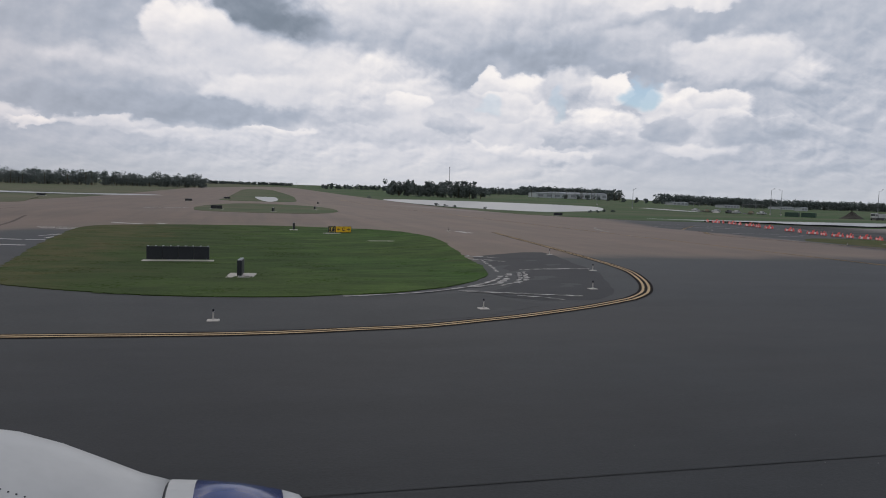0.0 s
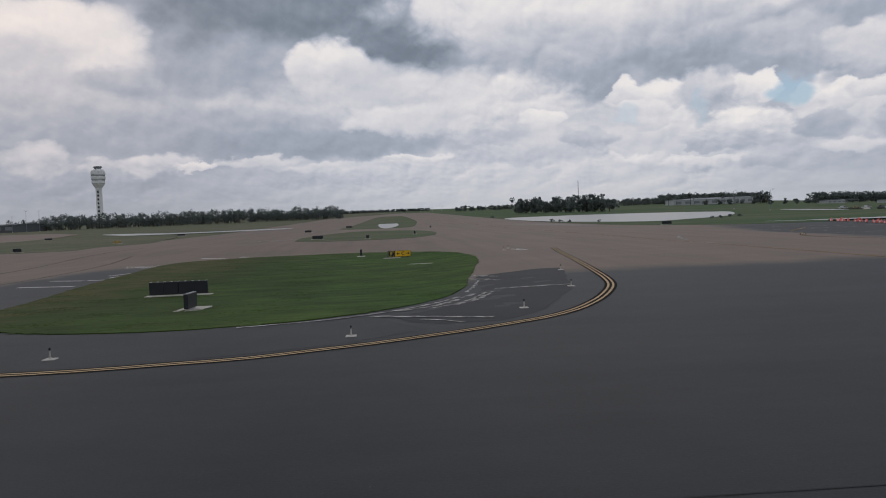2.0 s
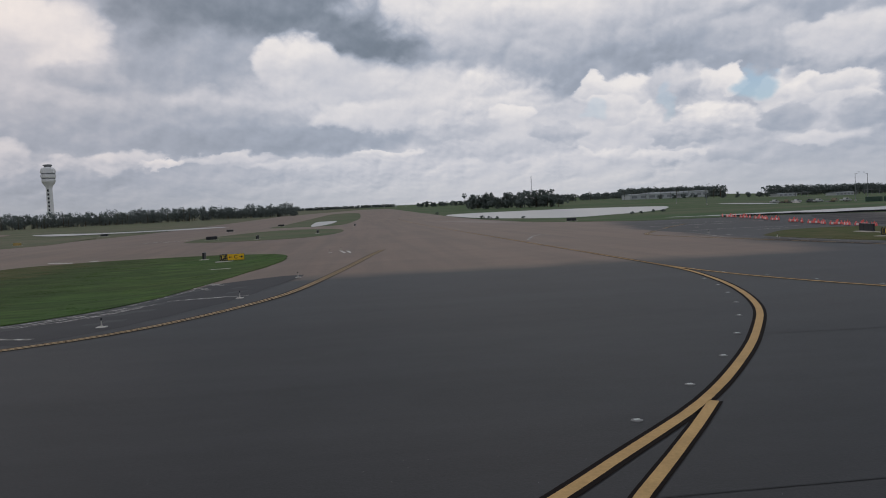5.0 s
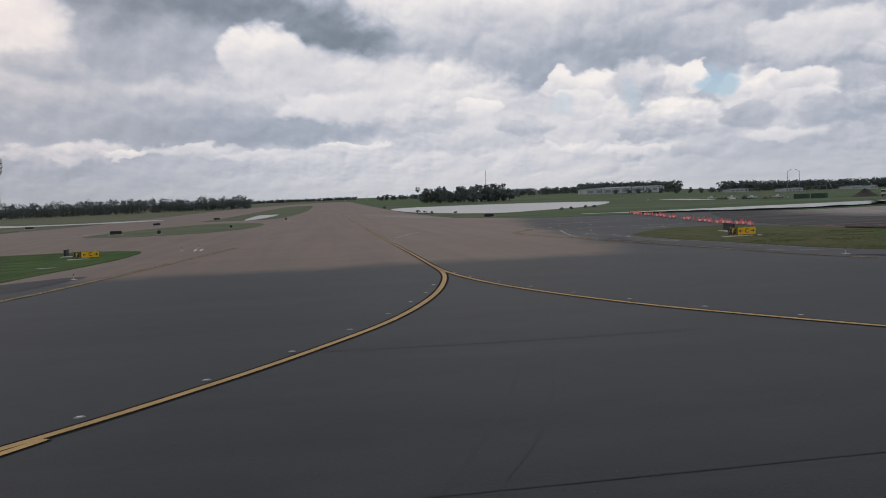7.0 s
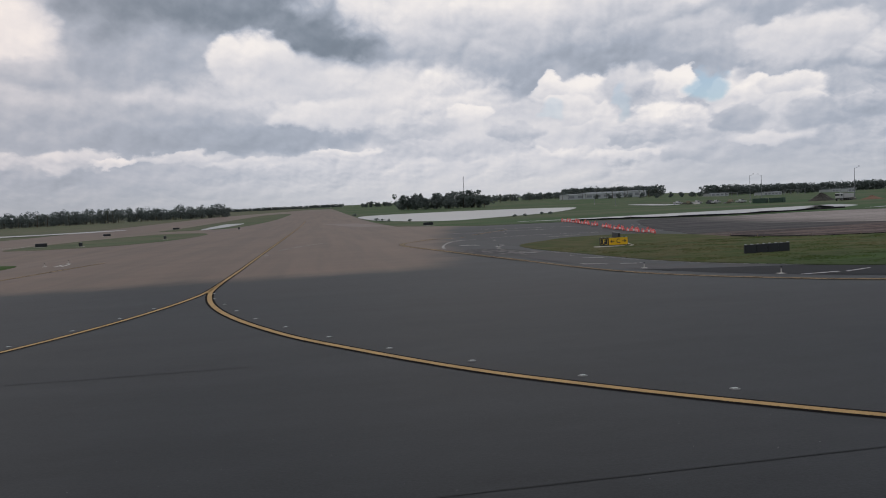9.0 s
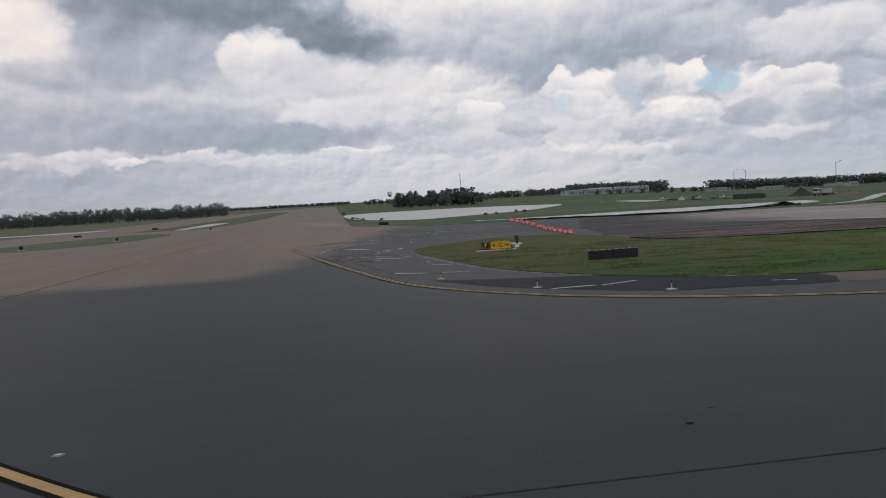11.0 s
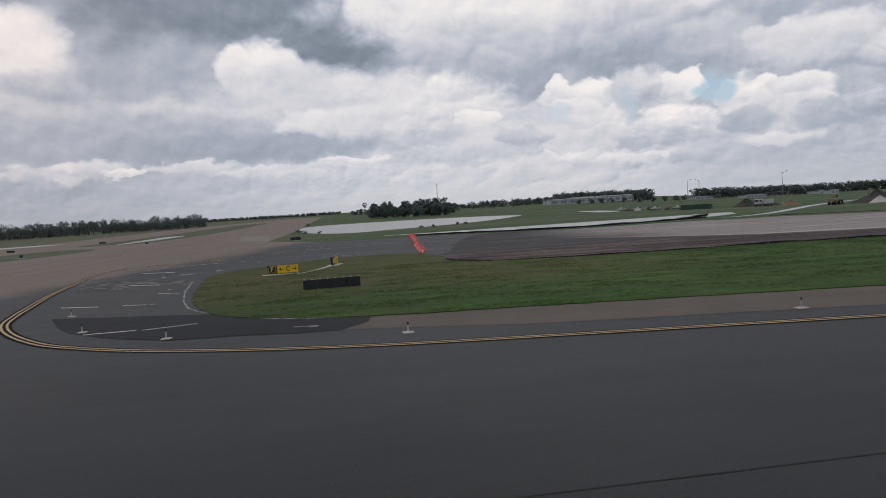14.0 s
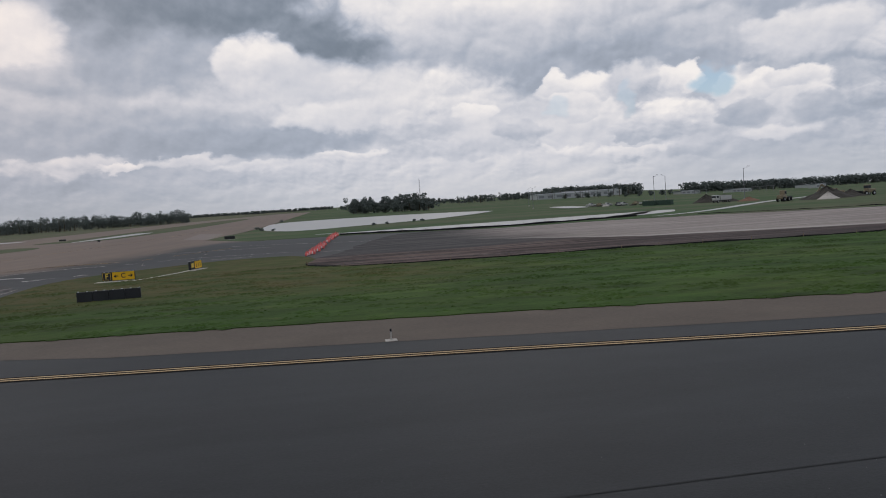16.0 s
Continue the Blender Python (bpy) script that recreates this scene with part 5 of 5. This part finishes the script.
# ---- trees ----
def crown_mesh(rng, verts, faces, cx, cy, cz, rx, rz, count, leaf):
    """Adds a lumpy crown of many small leaf clumps."""
    lumps = [(rng.gauss(0, 0.42) * rx, rng.gauss(0, 0.42) * rx, rng.uniform(-0.8, 0.75) * rz, rng.uniform(0.22, 0.5)) for _ in range(11)]
    for _ in range(count):
        lx, ly, lz, lr = rng.choice(lumps)
        d = Vector((rng.gauss(0, 1), rng.gauss(0, 1), rng.gauss(0.25, 1))).normalized()
        out = (d + Vector((rng.gauss(0, 0.45), rng.gauss(0, 0.45), rng.gauss(0.2, 0.45)))).normalized()
        d *= lr * rng.uniform(0.75, 1.08)
        p = Vector((cx + lx + d.x * rx, cy + ly + d.y * rx, cz + lz + d.z * rz * 0.9))
        u = out.cross(Vector((rng.gauss(0, 1), rng.gauss(0, 1), rng.gauss(0, 1)))).normalized()
        v = out.cross(u)
        s = leaf * rng.uniform(0.6, 1.3)
        b = len(verts)
        verts += [tuple(p - u * s), tuple(p - v * s * 0.55), tuple(p + u * s), tuple(p + v * s * 0.6)]
        faces.append((b, b + 1, b + 2, b + 3))


def limb(verts, faces, a, b, ra, rb, sides=6):
    a, b = Vector(a), Vector(b)
    d = (b - a).normalized()
    u = d.orthogonal().normalized()
    v = d.cross(u)
    s = len(verts)
    for p, r in ((a, ra), (b, rb)):
        for k in range(sides):
            w = 2 * math.pi * k / sides
            verts.append(tuple(p + u * (r * math.cos(w)) + v * (r * math.sin(w))))
    for k in range(sides):
        faces.append((s + k, s + (k + 1) % sides, s + sides + (k + 1) % sides, s + sides + k))


def raw_mesh(name, verts, faces):
    mesh = bpy.data.meshes.new(name)
    mesh.from_pydata(verts, [], faces)
    return mesh


def tree_shape(seed, height, spread_, trunk_share=0.35, count=900, leaf=0.55):
    rng = random.Random(seed)
    tv, tf, cv, cf = [], [], [], []
    top = height * 0.72
    bend = rng.uniform(-0.5, 0.5)
    limb(tv, tf, (0, 0, -0.3), (bend, 0, height * 0.35), 0.30, 0.22, 8)
    limb(tv, tf, (bend, 0, height * 0.35), (bend * 1.4, 0.2, top), 0.22, 0.10, 8)
    for k in range(6):
        a = rng.uniform(0, 6.28)
        h = height * rng.uniform(trunk_share, 0.65)
        limb(tv, tf, (bend, 0, h), (bend + math.cos(a) * spread_ * 0.6, math.sin(a) * spread_ * 0.6, h + height * rng.uniform(0.08, 0.25)), 0.12, 0.04, 5)
    low = height * trunk_share
    crown_mesh(rng, cv, cf, bend, 0, (low + height) / 2, spread_, (height - low) / 2, count, leaf)
    return raw_mesh("trunk", tv, tf), raw_mesh("crown", cv, cf)


def palm_shape(seed, height):
    rng = random.Random(seed)
    tv, tf, cv, cf = [], [], [], []
    lean = rng.uniform(-0.6, 0.6)
    for k in range(4):
        limb(tv, tf, (lean * (k / 4) ** 2, 0, height * k / 4 - (0.3 if k == 0 else 0)), (lean * ((k + 1) / 4) ** 2, 0, height * (k + 1) / 4), 0.22 - 0.02 * k, 0.20 - 0.02 * k, 7)
    for k in range(26):
        a = rng.uniform(0, 6.28)
        up = rng.uniform(-0.5, 0.9)
        p = Vector((lean, 0, height))
        d = Vector((math.cos(a) * math.cos(up), math.sin(a) * math.cos(up), math.sin(up)))
        side = d.cross(Vector((0, 0, 1))).normalized() * 0.28
        for _ in range(4):
            q = p + d * 0.55
            b = len(cv)
            cv += [tuple(p - side), tuple(p + side), tuple(q + side * 0.8), tuple(q - side * 0.8)]
            cf.append((b, b + 1, b + 2, b + 3))
            p, side, d = q, side * 0.8, (d + Vector((0, 0, -0.32))).normalized()
    return raw_mesh("trunk", tv, tf), raw_mesh("crown", cv, cf)


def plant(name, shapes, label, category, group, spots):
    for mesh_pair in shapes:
        for mesh, mat in zip(mesh_pair, (M_BARK, M_HAZY_PALM if "palm" in name else M_HAZY_LEAF)):
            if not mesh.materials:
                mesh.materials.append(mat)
    for i, (x, y, turn, scale) in enumerate(spots):
        trunk, crown = shapes[i % len(shapes)]
        t = thing(name, label, category, group, on_ground(x, y, turn) @ Matrix.Scale(scale, 4))
        for n, mesh in (("trunk", trunk), ("crown", crown)):
            new(n, mesh).parent = t


rng = random.Random(5)
broad = [tree_shape(10 + k, (13.5, 11.5, 14.5, 10.0, 12.5)[k], (5.4, 6.4, 4.6, 5.8, 6.8)[k], 0.04, 700, 0.75) for k in range(5)]
slim = [tree_shape(30 + k, 15.5, 3.6, 0.42, 380, 0.65) for k in range(3)]
palms = [palm_shape(50 + k, 9.0) for k in range(3)]
grove = [(78 + 70 * u + rng.uniform(-4, 4), 745 - 105 * u + rng.uniform(-10, 14), rng.uniform(0, 360), rng.uniform(0.7, 1.2)) for u in [k / 37 for k in range(4, 38)]]
plant("tree", broad, "dense dark green broadleaf tree in a grove", "tree", "grove by the pond", grove)
plant("pine_tree", slim, "tall dark pine with an open crown", "pine tree", "grove by the pond", [(131 + 3.5 * k, 668 - 5 * k + rng.uniform(-8, 8), rng.uniform(0, 360), rng.uniform(0.95, 1.12)) for k in range(5)])
plant("palm_tree", palms, "palm tree with drooping green fronds", "palm tree", "scattered palms",
      [(rng.uniform(230, 520), rng.uniform(960, 1080), rng.uniform(0, 360), rng.uniform(0.9, 1.4)) for k in range(30)] + [(-520 + 17 * k + rng.uniform(-8, 8), 800 + rng.uniform(-15, 10), rng.uniform(0, 360), rng.uniform(1.1, 1.5)) for k in range(20)])


def woods(name, line, rows, spacing, height, label, seed, leaf=0.95, count=210, jitter=0.14):
    """A far belt of trees, too many to count."""
    rng = random.Random(seed)
    tv, tf, cv, cf = [], [], [], []
    pts = curve_points(line, False, spacing)
    for r in range(rows):
        for p in pts:
            x, y = p.x + rng.uniform(-0.5, 0.5) * spacing, p.y + r * spacing * 1.1 + rng.uniform(-0.5, 0.5) * spacing
            z = level(x, y)
            h = height * rng.uniform(1 - jitter, 1 + jitter * 0.7)
            limb(tv, tf, (x, y, z - 0.5), (x + rng.uniform(-0.6, 0.6), y, z + h * 0.45), 0.32, 0.15, 5)
            low = 0.0 if rows == 1 or rng.random() < 0.85 else 0.25
            crown_mesh(rng, cv, cf, x, y, z + h * (low + 1) / 2, rng.uniform(0.40, 0.62) * height, h * (1 - low) / 2, count, leaf)
    mesh = raw_mesh(name, tv + cv, tf + [tuple(i + len(tv) for i in f) for f in cf])
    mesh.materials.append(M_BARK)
    mesh.materials.append(M_HAZY_LEAF)
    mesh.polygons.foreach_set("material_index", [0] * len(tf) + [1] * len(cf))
    return tagged(new(name, mesh), label, "woods", "", "stuff")


woods("woods", [(-700, 830), (-520, 800), (-410, 805)], 3, 8.0, 9.5, "low dark green trees beside the terminal", 13, 0.7, 300, 0.3)
woods("woods", [(-410, 805), (-250, 850), (-105, 905)], 4, 7.5, 14.5, "dark green belt of mixed trees along the airfield", 3, 0.75, 300, 0.3)
woods("woods", [(514, 1500), (560, 1380), (606, 1246)], 3, 5.5, 19, "dark green stand of pines on the skyline", 4, 1.8, 90, 0.08)
woods("woods", [(706, 1271), (850, 1290), (1050, 1310), (1350, 1300), (1700, 1200)], 2, 5.0, 19, "long dark belt of trees on the skyline", 5, 1.9, 80, 0.08)
woods("woods", [(385, 985), (430, 960), (490, 950), (560, 990)], 1, 13, 6.5, "scattered low trees before the far buildings", 11, 1.4, 110)
woods("woods", [(300, 1250), (380, 1300), (520, 1450)], 2, 10, 12, "low far trees behind the field", 6, 1.6, 90)
woods("woods", [(-900, 2300), (-500, 2300), (-130, 2350), (70, 2400)], 1, 6, 9, "thin far line of trees on the horizon", 7, 2.4, 80)
woods("woods", [(90, 1500), (160, 1480), (330, 1400)], 1, 6, 10, "thin far line of trees on the horizon", 8, 1.6, 100)


def bushes(spots):
    for x, y, r in spots:
        rng = random.Random(int(x * 7 + y))
        tv, tf, cv, cf = [], [], [], []
        for k in range(3):
            limb(tv, tf, (0, 0, -0.1), (rng.uniform(-0.5, 0.5) * r, rng.uniform(-0.5, 0.5) * r, r * 0.7), 0.05, 0.02, 4)
        crown_mesh(rng, cv, cf, 0, 0, r * 0.55, r, r * 0.6, 160, 0.16 * r + 0.06)
        t = thing("bush", "low dark green bush at the water's edge", "bush", "bushes", on_ground(x, y))
        link("twigs", raw_mesh("twigs", tv, tf), M_BARK, t)
        link("hazy_leaves", raw_mesh("hazy_leaves", cv, cf), M_HAZY_LEAF, t)


bushes([(31, 330, 1.1), (33, 322, 0.9), (35, 312, 0.9), (41, 288, 0.8), (83, 272, 0.9), (95, 290, 1.1), (98, 288, 0.9), (29.5, 520, 1.6), (78, 268, 0.8)])


# ---- far buildings, masts and poles ----
def control_tower(x, y):
    t = thing("control_tower", "tall white concrete airport control tower", "control tower", "", on_ground(x, y))
    base = level(x, y)
    h = 101 - base
    part("shaft", turned([(4.9, -1), (4.6, h * 0.3), (4.4, h * 0.60), (4.9, h * 0.635), (8.2, h * 0.69), (8.4, h * 0.70)], 8, m=pose(0, 0, 0, 0, 0, 22.5)), M_WHITE, t)
    for k in range(7):
        z = h * (0.17 + 0.064 * k)
        part("window", block(-1.2, 1.2, -4.75, -3.8, z, z + 3.2, 0.1), M_WINDOW, t, "dark square window")
    part("lower_deck", turned([(8.5, h * 0.70), (9.5, h * 0.715), (9.5, h * 0.755), (8.8, h * 0.758)], 16), M_WHITE, t)
    part("lower_windows", turned([(8.9, h * 0.758), (9.0, h * 0.772)], 16), M_GREYB, t, "grey window band")
    part("middle_deck", turned([(9.5, h * 0.772), (10.3, h * 0.79), (10.3, h * 0.83), (9.4, h * 0.833)], 16), M_WHITE, t)
    part("cab_windows", turned([(9.2, h * 0.833), (9.5, h * 0.852)], 16), M_GREYB, t, "grey glass cab")
    part("upper_deck", turned([(10.1, h * 0.852), (10.3, h * 0.87), (9.9, h * 0.915), (9.0, h * 0.918)], 16), M_WHITE, t)
    part("roof", turned([(9.2, h * 0.918), (8.6, h * 0.935), (5.4, h * 0.95), (4.5, h * 0.953)], 16), M_WHITE, t)
    part("top_house", turned([(5.0, h * 0.953), (5.0, h * 0.97), (6.4, h * 0.975), (6.4, h * 0.99), (2.0, h)], 12), M_GREYB, t, "grey radar housing")
    return t


control_tower(-482, 1155)


def lattice_mast(name, x, y, top, label, width=1.2):
    t = thing(name, label, "mast", "", on_ground(x, y))
    h = top - level(x, y)
    for k in range(3):
        a = 2.094 * k
        part("leg", turned([(0.16, 0), (0.10, h)], 5, m=pose(math.cos(a) * width * 0.5, math.sin(a) * width * 0.5, 0)), M_GALV, t)
    n = int(h / 3)
    bm = bmesh.new()
    for k in range(n):
        z = h * k / n
        for j in range(3):
            a, b = 2.094 * j, 2.094 * (j + 1)
            p, q = Vector((math.cos(a) * width * 0.5, math.sin(a) * width * 0.5, z)), Vector((math.cos(b) * width * 0.5, math.sin(b) * width * 0.5, z + h / n))
            d = q - p
            turned([(0.05, 0), (0.05, d.length)], 4, bm, Matrix.Translation(p) @ d.to_track_quat("Z", "Y").to_matrix().to_4x4())
    part("bracing", bm, M_GALV, t)
    return t


lattice_mast("radio_mast", 160, 790, 38, "thin grey lattice radio mast above trees", 0.7)


def light_pole(x, y, top, arms, label):
    t = thing("light_pole", label, "light pole", "light poles", on_ground(x, y))
    h = top - level(x, y)
    part("base", turned([(0.4, -0.1), (0.4, 0.6), (0.3, 0.65)], 12), M_CONC, t)
    part("shaft", turned([(0.17, 0.6), (0.09, h)], 10), M_GREYB, t)
    for a, length in arms:
        arm = bmesh.new()
        turned([(0.06, 0), (0.05, length)], 8, arm, pose(0, 0, h - 0.3, 0, 75, a))
        part("arm", arm, M_GREYB, t)
        part("lamp_head", block(-0.45, 0.45, -0.18, 0.18, -0.09, 0.09, 0.04), M_GREYB, t).matrix_local = pose(math.cos(radians(a)) * length, math.sin(radians(a)) * length, h + 0.2 + length * 0.2, 0, 0, a)
    return t


light_pole(219, 342, 13.6, [(0, 1.8)], "tall grey street light on the field")
light_pole(224, 340, 13.4, [(180, 1.8)], "tall grey street light on the field")
light_pole(231.7, 284.3, 13.2, [(10, 2.6)], "tall grey street light with a curved arm")
light_pole(180, 420, 13.0, [(0, 1.8)], "tall grey street light far off")
light_pole(205, 520, 15.0, [(0, 1.8)], "tall grey street light far off")
for x, y, top in [(-397, 749, 25.7), (-387, 754, 25.4), (-408, 744, 20.6)]:
    light_pole(x, y, top, [(0, 1.2), (180, 1.2)], "thin tall apron light beside the woods")
for x, y, top in [(30, 1900, 33), (60, 1905, 31), (85, 1910, 32)]:
    lattice_mast("far_mast", x, y, top, "far dark lattice mast on the horizon", 2.5)


def far_building(x, y, turn, w, d, h, label, roof, bays, wall=M_PALEWALL):
    t = thing("far_building", label, "building", "far buildings", on_ground(x, y, turn))
    part("wall", block(-w / 2, w / 2, -d / 2, d / 2, -0.5, h * 0.86), wall, t)
    bm = block(-w / 2 - 0.6, w / 2 + 0.6, -d / 2 - 0.6, d / 2 + 0.6, h * 0.86, h)
    for v in bm.verts:
        if v.co.z > h * 0.95:
            v.co.y *= 0.4
    part("roof", bm, roof, t, "pale metal roof")
    for k in range(bays):
        cx = -w / 2 + w * (k + 0.5) / bays
        win = part("window", block(cx - w / bays * 0.3, cx + w / bays * 0.3, -d / 2 - 0.08, -d / 2 + 0.1, h * 0.2, h * 0.62), M_GREYB, t)
        part("pane", block(cx - w / bays * 0.25, cx + w / bays * 0.25, -d / 2 - 0.12, -d / 2, h * 0.24, h * 0.58), M_GREYB, win, "grey pane")
    return t


far_building(480, 1160, 12, 110, 30, 10, "long low pale warehouse far across the field", M_ROOF, 9)
far_building(395, 1040, 8, 84, 25, 8, "low pale building behind trees", M_ROOF, 6)
far_building(560, 980, 20, 36, 16, 4.5, "low white building far across the field", M_ROOF, 4)
far_building(590, 900, 25, 40, 14, 4.5, "low white sheds on the far field", M_ROOF, 5)
far_building(800, 1050, 30, 60, 20, 5, "long white roofed sheds near the skyline", M_ROOF, 6)
far_building(660, 840, 28, 20, 10, 5, "small white shed on the far field", M_ROOF, 2)
far_building(-478, 812, -20, 140, 40, 8, "long dark grey terminal building beside the woods", M_DARKWALL, 10, M_DARKWALL)

# ---- grass tufts ----
def inside(p, poly):
    hit = False
    for i in range(len(poly)):
        a, b = poly[i], poly[i - 1]
        if (a[1] > p[1]) != (b[1] > p[1]) and p[0] < (b[0] - a[0]) * (p[1] - a[1]) / (b[1] - a[1]) + a[0]:
            hit = not hit
    return hit


def tufts(name, outline, count, x0, x1, y0, y1, label, seed, tall, mat):
    rng = random.Random(seed)
    poly = [(p.x, p.y) for p in curve_points(outline, True, 3.0)]
    verts, faces = [], []
    made = 0
    while made < count:
        x, y = rng.uniform(x0, x1), rng.uniform(y0, y1)
        if not inside((x, y), poly):
            continue
        patch = noise.noise((x * 0.22, y * 0.3, seed)) + 0.6 * noise.noise((x * 0.6, y * 0.8, seed + 5))
        if rng.random() > 0.30 + 1.6 * patch:
            continue
        made += 1
        lush = 0.6 + 1.1 * max(0.0, patch + 0.2)
        z = level(x, y) + 0.03
        n, h, r = 5, tall * lush * rng.uniform(0.5, 1.2), rng.uniform(0.14, 0.45)
        b = len(verts)
        turn = rng.uniform(0, 6.28)
        verts += [(x + r * rng.uniform(0.7, 1.3) * math.cos(turn + 6.2832 * k / n), y + r * rng.uniform(0.7, 1.3) * math.sin(turn + 6.2832 * k / n), z) for k in range(n)]
        verts.append((x + rng.uniform(-0.06, 0.06), y + rng.uniform(-0.06, 0.06), z + h))
        faces += [(b + k, b + (k + 1) % n, b + n) for k in range(n)]
    mesh = raw_mesh(name, verts, faces)
    mesh.materials.append(mat)
    return tagged(new(name, mesh), label, "grass", "", "stuff")


tufts("grass_tufts", WEST_ISLAND, 9000, -75, -28, 33, 122, "short uneven green grass tufts", 1, 0.035, M_GRASS_WEST)
tufts("grass_tufts", EAST_ISLAND, 14000, 33, 150, 22, 84, "long uneven green grass tufts", 2, 0.07, M_GRASS_EAST)
